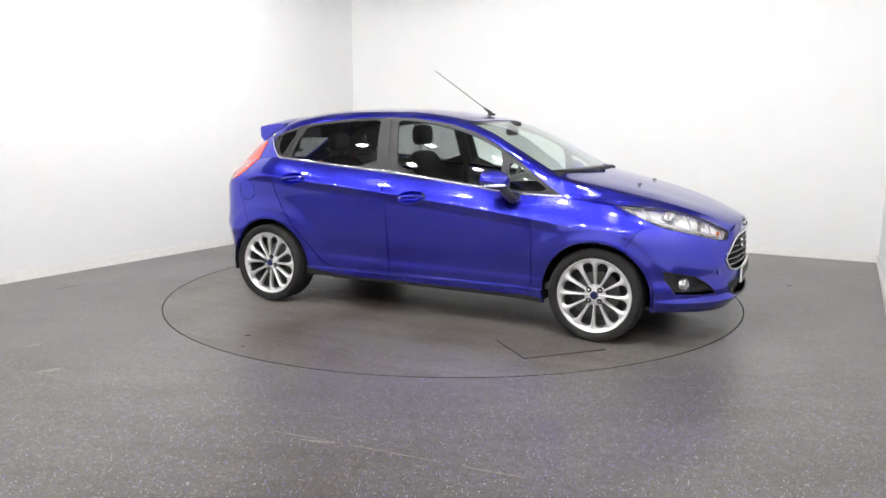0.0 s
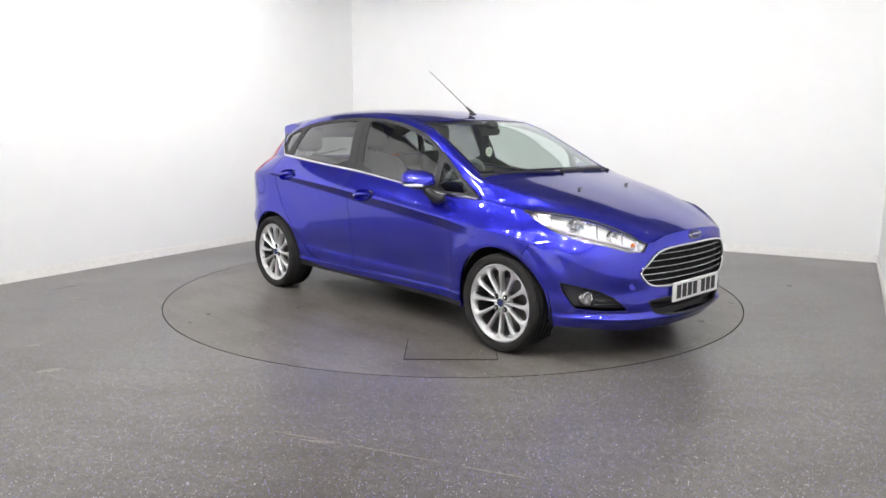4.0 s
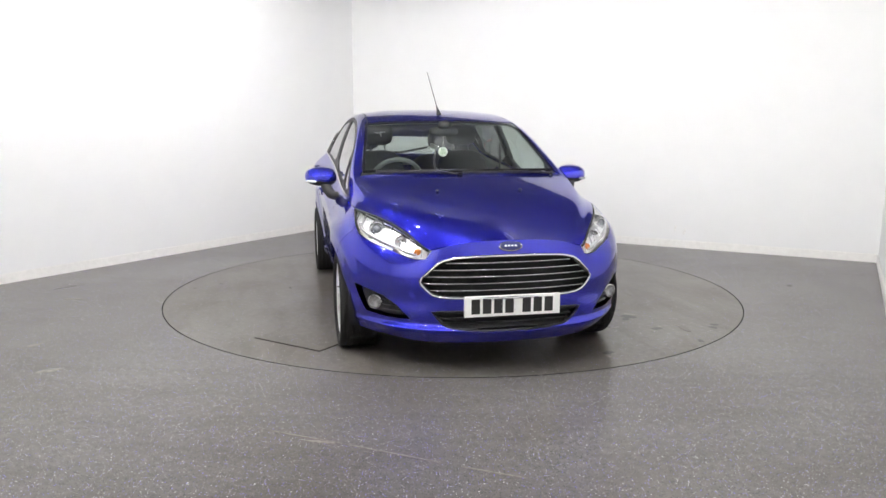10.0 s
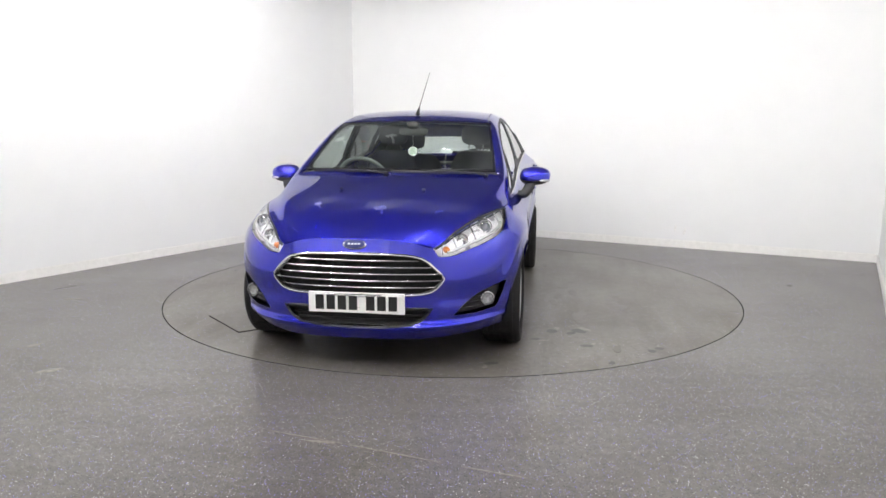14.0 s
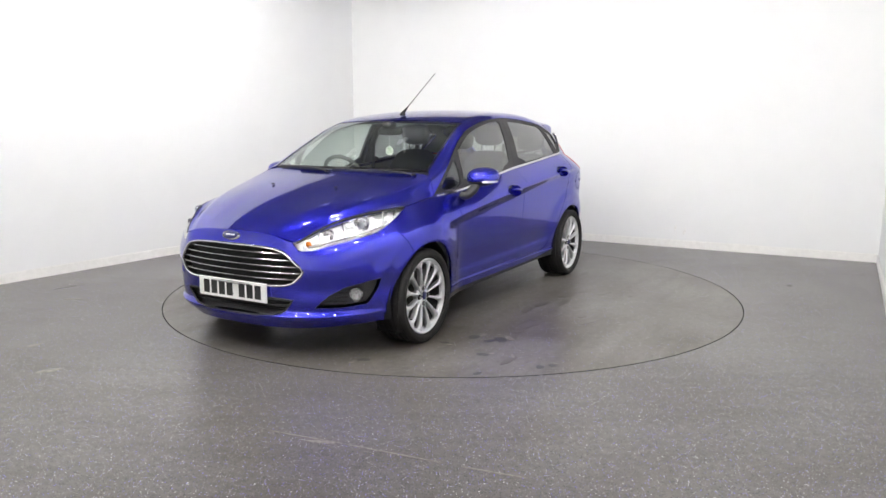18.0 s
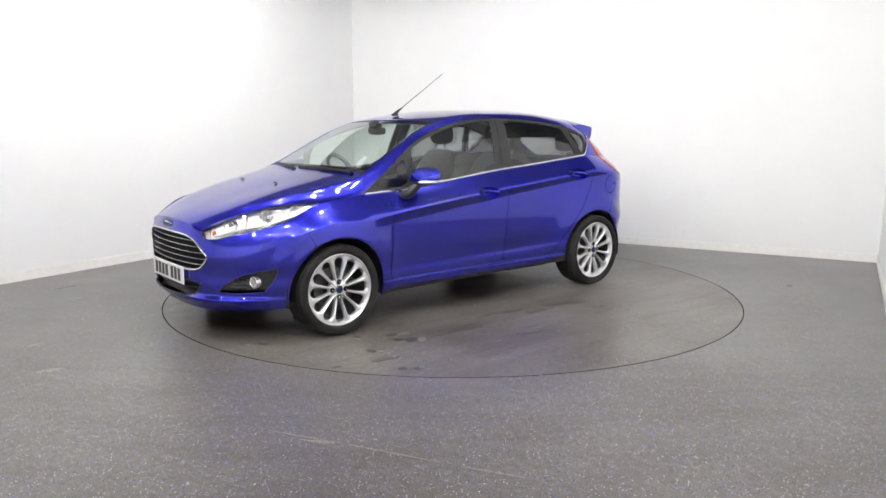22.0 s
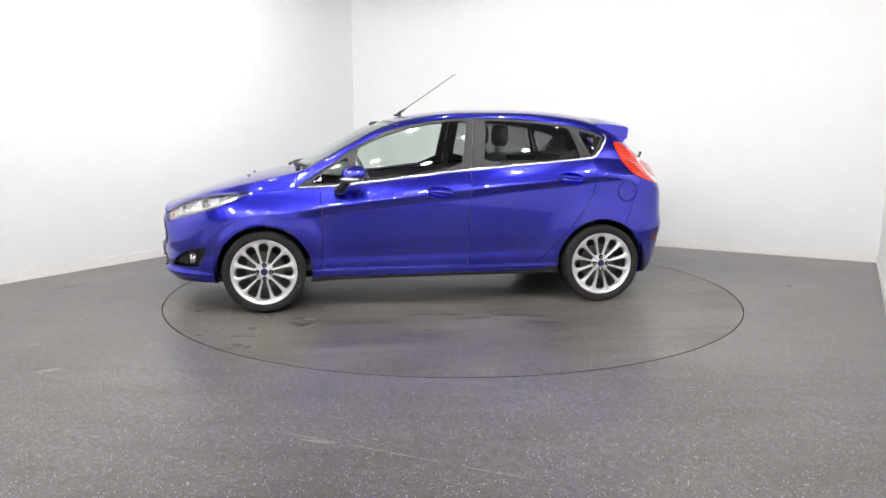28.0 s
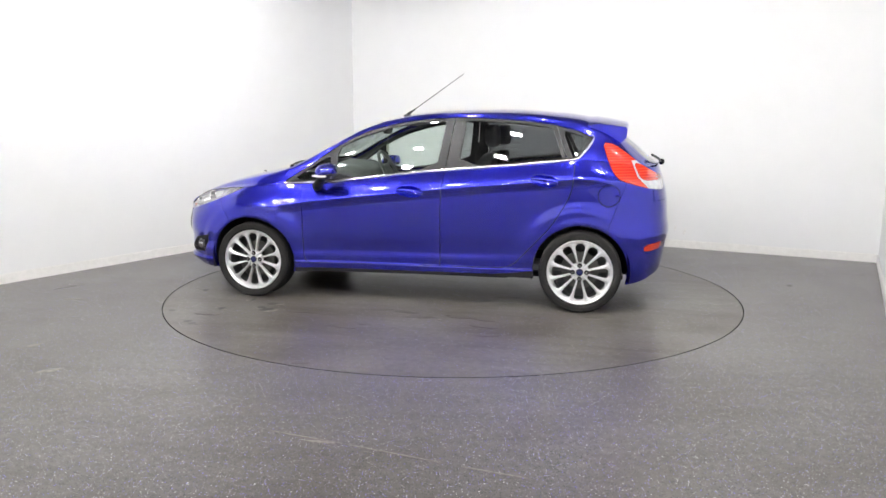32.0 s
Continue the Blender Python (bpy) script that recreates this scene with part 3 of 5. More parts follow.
BELT_ROWS = np.concatenate([np.linspace(0, 1, 25), np.linspace(1, 2, 33)[1:], np.linspace(2, 3, 15)[1:]])
SIDE_T = np.concatenate([np.linspace(0, 8, 91), np.linspace(8, 16, 81)[1:], np.linspace(16, 20, 33)[1:]])
UP_ROWS = np.concatenate([np.linspace(0, 1, 21), np.linspace(1, 2, 25)[1:]])
UP_T = np.concatenate([np.linspace(3, 9, 61), np.linspace(9, 15, 73)[1:], np.linspace(15, 18, 31)[1:]])


# ---- the car ----
def grid_lookup(t0, t1, nt, nv, axes):
    t, v = np.meshgrid(np.linspace(t0, t1, nt), np.linspace(0, 3, nv), indexing="ij")
    p = belt_point(t, v).reshape(-1, 3)

    def find(a, b):
        i = np.argmin((p[:, axes[0]] - a) ** 2 + (p[:, axes[1]] - b) ** 2)
        return float(p[i, 3 - axes[0] - axes[1]])
    return find


NOSE_X = grid_lookup(0, 7, 420, 180, (1, 2))
SIDE_Y = grid_lookup(6, 18, 900, 150, (0, 2))
nose = lambda y, z, out=0.0: Vector((NOSE_X(abs(y), z) + out, y, z))
flank = lambda x, z, out=0.0: Vector((x, SIDE_Y(x, z) + out, z))


def resample(points, step, closed=False):
    pts = [Vector(p) for p in points]
    if closed:
        pts.append(pts[0])
    out = []
    for a, b in zip(pts, pts[1:]):
        n = max(1, int((b - a).length / step))
        out += [a.lerp(b, i / n) for i in range(n)]
    return out if closed else out + [pts[-1]]


def rounded(poly, cuts=2):
    """Corner cutting of a closed 2D outline."""
    for _ in range(cuts):
        out = []
        for i in range(len(poly)):
            a, b = poly[i], poly[(i + 1) % len(poly)]
            out += [(a[0] * 0.8 + b[0] * 0.2, a[1] * 0.8 + b[1] * 0.2), (a[0] * 0.2 + b[0] * 0.8, a[1] * 0.2 + b[1] * 0.8)]
        poly = out
    return poly


def smooth_line(pts, n=40):
    """A smooth open curve through 3D points."""
    f = [cubic([p[i] for p in pts]) for i in range(3)]
    return [Vector([float(g(t)) for g in f]) for t in np.linspace(0, len(pts) - 1, n)]


GRILLE = [(0.0, 0.660), (0.16, 0.659), (0.29, 0.652), (0.37, 0.632), (0.468, 0.535), (0.462, 0.510), (0.415, 0.462), (0.36, 0.446), (0.18, 0.441), (0.0, 0.440)]
INTAKE = [(0.0, 0.374), (0.27, 0.373), (0.410, 0.367), (0.335, 0.284), (0.16, 0.270), (0.0, 0.268)]
FOG = [(0.512, 0.322), (0.575, 0.388), (0.640, 0.432), (0.770, 0.472), (0.752, 0.410), (0.726, 0.346), (0.712, 0.330), (0.62, 0.320)]
LAMP_LOW = hermite([0.682, 0.640, 0.640, 0.668, 0.700, 0.735, 0.800, 0.846], [2.98, 3.12, 3.45, 4.3, 5.2, 5.95, 6.6, 7.0])
TAIL = [(-1.375, 1.208), (-1.452, 1.193), (-1.545, 1.13), (-1.651, 1.045), (-1.818, 0.955), (-1.818, 0.868), (-1.673, 0.895), (-1.508, 0.945), (-1.455, 0.995), (-1.41, 1.09)]
TAIL_WHITE = [(-1.577, 1.078), (-1.673, 1.075), (-1.838, 0.96), (-1.838, 0.85), (-1.704, 0.884), (-1.62, 0.965)]
FRONT_DOOR = [(0.848, 1.0), (0.846, 0.88), (0.831, 0.747), (0.832, 0.345), (0.822, 0.305), (0.79, 0.285), (-0.225, 0.297), (-0.230, 0.696), (-0.254, 1.02)]
REAR_DOOR = [(-0.254, 1.02), (-0.230, 0.696), (-0.225, 0.297), (-0.67, 0.302), (-0.73, 0.312), (-0.78, 0.340), (-0.915, 0.485), (-1.02, 0.60), (-1.10, 0.72), (-1.155, 0.82), (-1.178, 0.90), (-1.187, 1.0), (-1.188, 1.12)]
DLO = [(1.02, 0.80), (1.0, 0.893), (0.80, 1.024), (0.63, 1.140), (0.50, 1.216), (0.364, 1.279), (0.22, 1.319), (0.077, 1.348), (-0.11, 1.371), (-0.308, 1.380), (-0.50, 1.376), (-0.691, 1.365), (-0.88, 1.348),
       (-1.038, 1.327), (-1.20, 1.283), (-1.293, 1.245), (-1.302, 1.225), (-1.255, 1.150), (-1.195, 1.085), (-1.17, 0.80)]
PANE_FRONT = [(0.582, 0.922), (0.578, 1.150), (0.47, 1.207), (0.34, 1.258), (0.20, 1.298), (0.07, 1.326), (-0.10, 1.349), (-0.235, 1.356), (-0.228, 1.28), (-0.180, 1.004)]
PANE_LIGHT = [(0.925, 0.912), (0.80, 1.000), (0.66, 1.090), (0.640, 1.085), (0.632, 0.918)]
PANE_REAR = [(-0.354, 1.026), (-0.386, 1.30), (-0.384, 1.357), (-0.55, 1.352), (-0.69, 1.344), (-0.87, 1.328), (-1.005, 1.309), (-1.030, 1.285), (-1.092, 1.10), (-1.085, 1.083)]
PANE_QUARTER = [(-1.170, 1.102), (-1.088, 1.288), (-1.20, 1.262), (-1.270, 1.236), (-1.275, 1.220), (-1.225, 1.150), (-1.190, 1.106)]


def build_wheel(car, m, first=None):
    """One wheel: alloy rim with tyre, twelve spokes, cap, nuts and brake disc. Its outer face looks along +Y."""
    if first:
        w = first[0].copy()
        scene.collection.objects.link(w)
        w.matrix_local = m
        for c in first[0].children:
            k = c.copy()
            scene.collection.objects.link(k)
            k.parent = w
        return w
    wheel = part("wheel", lathe([(0.222, -0.19), (0.226, -0.185), (0.212, -0.165), (0.199, -0.10), (0.203, -0.02), (0.213, -0.004), (0.226, 0.004), (0.2325, 0.002), (0.2335, -0.006), (0.226, -0.014), (0.215, -0.02), (0.206, -0.04), (0.203, -0.10), (0.216, -0.17), (0.222, -0.19)], 72), ALLOY, car, "silver twelve-spoke alloy wheel", 40, m)
    tyre = [(0.226, -0.192), (0.236, -0.200), (0.262, -0.206), (0.281, -0.199), (0.2875, -0.186)]
    for a in (-0.165, -0.128, -0.091, -0.054, -0.017):
        tyre += [(0.2905, a - 0.004), (0.284, a - 0.003), (0.284, a + 0.003), (0.2905, a + 0.004)]
    tyre += [(0.2885, 0.000), (0.283, 0.0115), (0.2755, 0.0185), (0.2745, 0.0172), (0.262, 0.0205), (0.247, 0.0175), (0.237, 0.011), (0.234, 0.004), (0.229, -0.002)]
    part("tyre", lathe(tyre, 96), RUBBER, wheel, "black road tyre with grooved tread", 30)
    # spoke: a ridged bar, slim at its waist, that spreads into the rim
    bm = bmesh.new()
    rows = []
    for r, wd, top, thick in ((0.026, 0.008, -0.016, 0.03), (0.050, 0.0070, -0.015, 0.030), (0.085, 0.0074, -0.010, 0.032), (0.125, 0.0090, -0.004, 0.034), (0.150, 0.0104, -0.001, 0.034), (0.168, 0.0116, 0.001, 0.034), (0.182, 0.0142, 0.001, 0.032), (0.191, 0.019, 0.0, 0.030), (0.198, 0.032, -0.001, 0.026), (0.204, 0.046, -0.002, 0.024), (0.210, 0.056, -0.002, 0.022), (0.224, 0.060, -0.003, 0.02)):
        rows.append([bm.verts.new(p) for p in ((-wd * 0.9, top - thick, r), (-wd, top - 0.010, r), (-wd * 0.34, top - 0.0005, r), (0, top + 0.0012, r), (wd * 0.34, top - 0.0005, r), (wd, top - 0.010, r), (wd * 0.9, top - thick, r))])
    for a, b in zip(rows, rows[1:]):
        for i in range(6):
            bm.faces.new((a[i], a[i + 1], b[i + 1], b[i]))
    bmesh.ops.recalc_face_normals(bm, faces=bm.faces[:])
    part("barrel", lathe([(0.1935, -0.018), (0.1915, -0.05), (0.192, -0.10), (0.20, -0.16), (0.10, -0.185), (0.0, -0.185)], 60), DARK_ALLOY, wheel, "dark unpainted rim well", 40)
    spoke = part("spoke", bm, ALLOY, wheel, "", 28)
    for i in range(1, 12):
        put("spoke", spoke.data, wheel, "", Matrix.Rotation(radians(30 * i), 4, "Y"))
    part("hub", lathe([(0.0, -0.05), (0.066, -0.05), (0.067, -0.030), (0.058, -0.022), (0.034, -0.020), (0.030, -0.024), (0.0, -0.024)], 40), ALLOY, wheel, "", 40)
    part("centre_cap", lathe([(0.0, -0.004), (0.016, -0.0045), (0.0225, -0.008), (0.024, -0.026)], 32), BADGE, wheel, "round blue centre cap", 40)
    part("cap_ring", lathe([(0.023, -0.008), (0.026, -0.007), (0.028, -0.012), (0.028, -0.026)], 32), CHROME, wheel, "", 40)
    for i in range(4):
        bm = lathe([(0.0, 0.009), (0.006, 0.009), (0.0088, 0.006), (0.0095, -0.004), (0.0098, -0.02)], 12)
        # a flat black disc stands in for the shade of the hollow round the nut
        part("nut_recess", lathe([(0.0, -0.0105), (0.0155, -0.0105), (0.017, -0.014)], 20), JOINT, wheel, "", None, pose(0.049 * math.cos(math.pi / 2 * (i + 0.5)), 0, 0.049 * math.sin(math.pi / 2 * (i + 0.5))))
        part("wheel_nut", bm, CHROME, wheel, "", 25, pose(0.049 * math.cos(math.pi / 2 * (i + 0.5)), -0.012, 0.049 * math.sin(math.pi / 2 * (i + 0.5))))
    part("brake_disc", lathe([(0.0, -0.090), (0.06, -0.088), (0.065, -0.10), (0.135, -0.10), (0.136, -0.118), (0.0, -0.118)], 48), STEEL, wheel, "grey steel brake disc", 30)
    part("valve", tube([(0.196, -0.018, 0.03), (0.188, 0.0, 0.03)], 0.004, 8), BLACK, wheel)
    return wheel


def slat_run(points, radius, flat, material, parent, name, label=""):
    return part(name, tube(points, radius, 8, flat=flat), material, parent, label, 40)


def build_car():
    car = new("hatchback_car")
    tagged(car, "metallic deep blue five-door hatchback parked on a turntable", "car")
    g = grid_of(belt_point, SIDE_T, BELT_ROWS, None, 3)
    belt = faces_of(*g, "belt")
    g = grid_of(upper_point, UP_T, UP_ROWS, (20, 4, 5), 14, (8.9, 6, 240))
    up = faces_of(*g, "upper")

    # wheel openings
    for wx in WHEELS_X:
        hole = [(wx + 0.334 * math.cos(a), AXLE_Z + 0.334 * math.sin(a)) for a in np.linspace(-0.25, math.pi + 0.25, 44)] + [(wx - 0.34, 0.0), (wx + 0.34, 0.0)]
        _, belt = cut(belt, "xz", hole, test=lambda c: c[1] > 0.4)

    # nose openings and lamps
    lamp_poly = [(t, float(LAMP_LOW(t))) for t in np.linspace(2.98, 7.0, 40)] + [(7.0, 0.95), (2.98, 0.95)]
    lamp, belt = cut(belt, "tz", lamp_poly)
    fwd = lambda c: c[0] > 1.5
    flip = lambda poly: poly + [(-a, b) for a, b in poly[::-1]]
    grille, belt = cut(belt, "yz", flip(GRILLE), test=fwd)
    intake, belt = cut(belt, "yz", flip(INTAKE), test=fwd)
    fog, belt = cut(belt, "yz", FOG, test=fwd)
    tail_b, belt = cut(belt, "xz", rounded(TAIL, 1), test=lambda c: c[0] < -1.2)
    tail_u, up = cut(up, "xz", rounded(TAIL, 1), test=lambda c: c[0] < -1.2 and c[1] > 0.3)
    refl, belt = cut(belt, "xz", rounded([(-1.683, 0.488), (-1.83, 0.512), (-1.83, 0.460), (-1.686, 0.436)], 1), test=lambda c: c[0] < -1.2)

    # lower side panels
    bumper_poly = [(1.523, 0.95), (1.523, 0.745), (1.43, 0.615), (1.42, 0.1), (3, 0.1), (3, 0.95)]
    bumper, belt = cut(belt, "xz", bumper_poly)
    fdoor, belt = cut(belt, "xz", FRONT_DOOR)
    rdoor, belt = cut(belt, "xz", REAR_DOOR)
    oval = lambda x, z: [(x + 0.095 * math.cos(q), z + 0.040 * math.sin(q) + 0.1 * 0.095 * math.cos(q)) for q in np.linspace(0, 2 * math.pi, 28, endpoint=False)]
    _, fdoor = cut(fdoor, "xz", oval(-0.015, 0.846))
    _, rdoor = cut(rdoor, "xz", oval(-0.985, 0.940))
    fender, belt = cut(belt, "xz", [(0.70, 0.289), (0.70, 1.0), (1.6, 1.0), (1.6, 0.1), (0.905, 0.1), (0.905, 0.289)])
    sill, belt = cut(belt, "xz", [(0.94, 0.1), (0.94, 0.289), (-0.70, 0.299), (-0.95, 0.299), (-0.95, 0.1)])
    rbumper, belt = cut(belt, "xz", [(-1.56, 0.97), (-1.43, 0.61), (-1.42, 0.1), (-3, 0.1), (-3, 0.80), (-1.735, 0.80), (-1.725, 0.97)])
    flap, belt = cut(belt, "xz", circle(-1.430, 0.842, 0.074), test=lambda c: c[1] > 0.5)
    gate_b, belt = cut(belt, "tz", [(17.35, 0.5), (17.35, 1.3), (20.1, 1.3), (20.1, 0.5)])

    # upper panels
    bonnet, up = cut(up, "tv", [(2.9, -0.1), (2.9, 2.1), (9.17, 2.1), (9.17, 1.20), (9.08, 1.04), (8.95, 1.0), (8.95, -0.1)])
    cowl, up = cut(up, "tv", [(9.08, 1.04), (9.17, 1.20), (9.17, 2.1), (9.27, 2.1), (9.27, 1.07), (9.12, 1.03)])
    screen, up = cut(up, "tv", [(9.27, 1.07), (9.27, 2.3), (11.02, 2.3), (11.02, 1.07)])
    glass, band = cut(screen, "tv", [(9.34, 1.095), (9.34, 2.3), (10.95, 2.3), (10.93, 1.12), (10.88, 1.095)])
    dlo, up = cut(up, "xz", DLO, test=lambda c: c[4] < 0.99 and c[3] > 8.5)
    roof, up = cut(up, "tv", [(11.02, 1.10), (11.02, 2.1), (15.55, 2.1), (15.55, 1.10)])
    rear_glass, up = cut(up, "tv", [(16.0, 1.22), (16.0, 2.1), (17.9, 2.1), (17.9, 1.22)])
    gate_u, up = cut(up, "tv", [(15.55, 1.10), (15.55, 2.1), (18.1, 2.1), (18.1, 1.10)])
    quarter = belt + up

    both = (1, -1)
    bump_ob = panel("front_bumper", bumper, both, PAINT, car, gap=0.0008)
    panel("bonnet", bonnet, both, PAINT, car)
    panel("cowl_panel", cowl, both, BLACK, car, "black plastic scuttle below the windscreen", sink=0.012)
    panel("roof", roof, both, PAINT, car)
    gate = panel("tailgate", gate_b + gate_u, both, PAINT, car)
    panel("rear_glass", rear_glass, both, REAR_GLASS, gate, "dark tinted rear glass", depth=0.0, sink=0.004)
    panel("rear_bumper", rbumper, both, PAINT, car, gap=0.0006)
    ws = panel("windscreen", glass, both, SCREEN, car, "clear green-tinted windscreen", gap=0.0, depth=0.0, sink=0.003)
    panel("windscreen_border", band, both, GLOSS, ws, "black printed glass border", gap=0.0, depth=0.006, sink=0.003)

    for s in both:
        sd = (s,)
        panel("front_wing", fender, sd, PAINT, car)
        door = panel("front_door", fdoor, sd, PAINT, car)
        rear = panel("rear_door", rdoor, sd, PAINT, car)
        under, sill_top = cut(sill, "xz", [(1.0, 0.1), (1.0, 0.243), (-0.62, 0.250), (-0.80, 0.270), (-1.0, 0.305), (-1.0, 0.1)])
        sill_ob = panel("sill", sill_top, sd, PAINT, car)
        panel("sill_guard", under, sd, BLACK, sill_ob, "black underside guard", gap=0.0, sink=0.004)
        body = panel("rear_quarter_panel", quarter, sd, PAINT, car)
        if s > 0:
            part("flap_latch", ball((-1.487, SIDE_Y(-1.487, 0.845) + 0.002, 0.845), (0.017, 0.005, 0.007), 3.0, 8, 14), PAINT, body, "", 60)
        fl = panel("fuel_flap", flap, sd, PAINT, body) if s > 0 else panel("flank_cover", flap, sd, PAINT, body, gap=0.0)
        # window frames and panes
        rest = dlo
        p1, rest = cut(rest, "xz", rounded(PANE_FRONT, 1))
        p2, rest = cut(rest, "xz", rounded(PANE_LIGHT, 1))
        p3, rest = cut(rest, "xz", rounded(PANE_REAR, 1))
        p4, rest = cut(rest, "xz", rounded(PANE_QUARTER, 1))
        f1, rest = cut(rest, "xz", [(1.1, 0.7), (1.1, 1.5), (-0.308, 1.5), (-0.302, 1.374), (-0.254, 1.0), (-0.25, 0.7)])
        f2, f3 = cut(rest, "xz", [(-0.25, 0.7), (-0.254, 1.0), (-0.302, 1.374), (-0.308, 1.5), (-1.03, 1.5), (-1.047, 1.32), (-1.135, 1.08), (-1.14, 0.7)])
        panel("window_frame", f1, sd, FRAME_GREY, door, "dark grey satin window frame")
        panel("window_frame", f2, sd, FRAME_GREY, rear, "dark grey satin window frame")
        panel("window_frame", f3, sd, FRAME_GREY, body, "dark grey satin window frame")
        for nm, fs, glassy, owner, lb in (("window_pane", p1, CLEAR, door, "clear side window"), ("quarter_light", p2, CLEAR, door, "small clear triangular pane"),
                                          ("window_pane", p3, PRIVACY, rear, "dark privacy glass pane"), ("quarter_window", p4, PRIVACY, body, "dark privacy glass pane")):
            panel(nm, fs, sd, glassy, owner, lb, gap=0.0, depth=0.0, sink=0.006)
        # bright strip under the windows, turned up behind the last pane
        pts = [Vector((float(TOP_X(t)), float(TOP_Y(t)) * s, float(TOP_Z(t)))) + Vector((0, 0.006 * s, 0.001)) for t in np.linspace(9.02, 14.72, 60)]
        pts += [Vector((x, y * s, z)) for x, y, z in ((-1.215, 0.712, 1.100), (-1.262, 0.684, 1.150), (-1.300, 0.650, 1.205), (-1.313, 0.628, 1.240), (-1.300, 0.618, 1.256))]
        part("window_strip", tube(pts, 0.0065, 8, flat=1.7), CHROME, body, "bright chrome window strip", 50)
        # handles: a scooped cup and a grip
        for hx, hz, owner, key in ((-0.015, 0.846, door, True), (-0.985, 0.940, rear, False)):
            y = SIDE_Y(hx, hz)
            slope = Matrix.Rotation(radians(-6), 4, "Y")
            m = pose(hx, (y - 0.002) * s, hz) @ slope
            cup = bmesh.new()
            sx = (SIDE_Y(hx + 0.1, hz) - SIDE_Y(hx - 0.1, hz)) / 0.2
            sz = (SIDE_Y(hx, hz + 0.04) - SIDE_Y(hx, hz - 0.04)) / 0.08
            rings = []
            for rho in (1.0, 0.97, 0.90, 0.75, 0.5, 0.2):
                dip = 0.004 if rho == 1.0 else -0.034 * (1 - rho ** 3)
                rings.append([cup.verts.new((0.098 * rho * math.cos(q), (sx * 0.098 * rho * math.cos(q) + sz * 0.042 * rho * math.sin(q) + dip) * s, 0.042 * rho * math.sin(q))) for q in np.linspace(0, 2 * math.pi, 32, endpoint=False)])
            for r0, r1 in zip(rings, rings[1:]):
                for i in range(32):
                    cup.faces.new((r0[i], r0[(i + 1) % 32], r1[(i + 1) % 32], r1[i]))
            cup.faces.new(rings[-1])
            bmesh.ops.recalc_face_normals(cup, faces=cup.faces[:])
            hd = part("door_handle", cup, PAINT, owner, "", 60, m)
            grip = tube(smooth_line([(-0.092, 0.004 * s, 0.004), (-0.06, 0.012 * s, 0.008), (0, 0.017 * s, 0.010), (0.06, 0.012 * s, 0.008), (0.092, 0.004 * s, 0.004)], 20), [0.006 + 0.009 * math.sin(math.pi * i / 19) ** 0.6 for i in range(20)], 10, flat=0.8)
            part("grip", grip, PAINT, hd, "", 60)
            if key and s < 0:
                part("keyhole", lathe([(0.0, 0.0), (0.007, 0.0), (0.0085, -0.004)], 16), CHROME, hd, "", 40, pose(-0.068, -0.026, 0.004, 0, 0, 180))
        build_mirror(car, s)
        build_lamp(car, lamp, s)
        # rear lamp
        tl = tail_b + tail_u
        white, red = cut(tl, "xz", TAIL_WHITE)
        core, white = cut(white, "xz", rounded([(-1.592, 1.064), (-1.660, 1.046), (-1.775, 0.985), (-1.800, 0.940), (-1.665, 0.940), (-1.628, 0.975)], 1))
        panel("lamp_housing", tl, sd, TRIM, car, "", gap=0.0, depth=0.0, sink=0.025)
        tlamp = panel("tail_lamp", red, sd, RED, car, "glossy red rear lamp", gap=0.002, lift=0.004)
        panel("reversing_lens", white, sd, WHITE_LENS, tlamp, "clear white lens", gap=0.001, lift=0.004)
        panel("inner_lens", core, sd, RED, tlamp, "", gap=0.001, lift=0.005)
        panel("rear_reflector", refl, sd, RED, car, "red bumper reflector", gap=0.001, lift=0.001)
        # fog lamp recess
        rec = panel("fog_recess", fog, sd, RECESS, bump_ob, "black plastic fog lamp recess", gap=0.0, depth=-0.036, sink=0.034)
        for k in range(3):
            z = 0.350 + 0.026 * k
            y0, y1 = 0.545 + 0.03 * k, 0.640
            run = [Vector((NOSE_X(y, z) - 0.022, y * s, z)) for y in np.linspace(y0, y1, 6)]
            part("fin", tube(run, 0.006, 6, flat=1.0), BLACK, rec, "", 40)
        fx = Vector((1.757, 0.676 * s, 0.388))
        turn = pose(fx.x, fx.y, fx.z, 0, 0, 14 * s)
        fl = part("fog_lamp", lathe([(0.0, -0.012), (0.028, -0.004), (0.031, 0.006), (0.031, -0.03)], 32, "X"), GREY_LENS, bump_ob, "round clear fog lamp with chrome ring", 40, turn)
        part("bezel", lathe([(0.030, 0.004), (0.033, 0.010), (0.038, 0.008), (0.041, -0.002), (0.041, -0.02)], 36, "X"), CHROME, fl, "chrome ring", 40)
        # underside edge of the bumper and mud flap
        part("splash_guard", box((1.46, min(0.62 * s, 0.79 * s), 0.105), (1.475, max(0.62 * s, 0.79 * s), 0.24), 0.004), LINER, car)

    build_nose(car, bump_ob, grille, intake)
    build_tail(car, gate)
    build_under(car)
    build_cabin(car, roof, quarter + fdoor + rdoor)

    wheels = []
    for i, wx in enumerate(WHEELS_X):
        for s in both:
            face = 0.822
            m = pose(wx, face * s, AXLE_Z, 0, 0, 0 if s > 0 else 180) @ Matrix.Rotation(radians((45, 0, 45, 30)[len(wheels)]), 4, "Y")
            wheels.append(build_wheel(car, m, wheels[:1]))

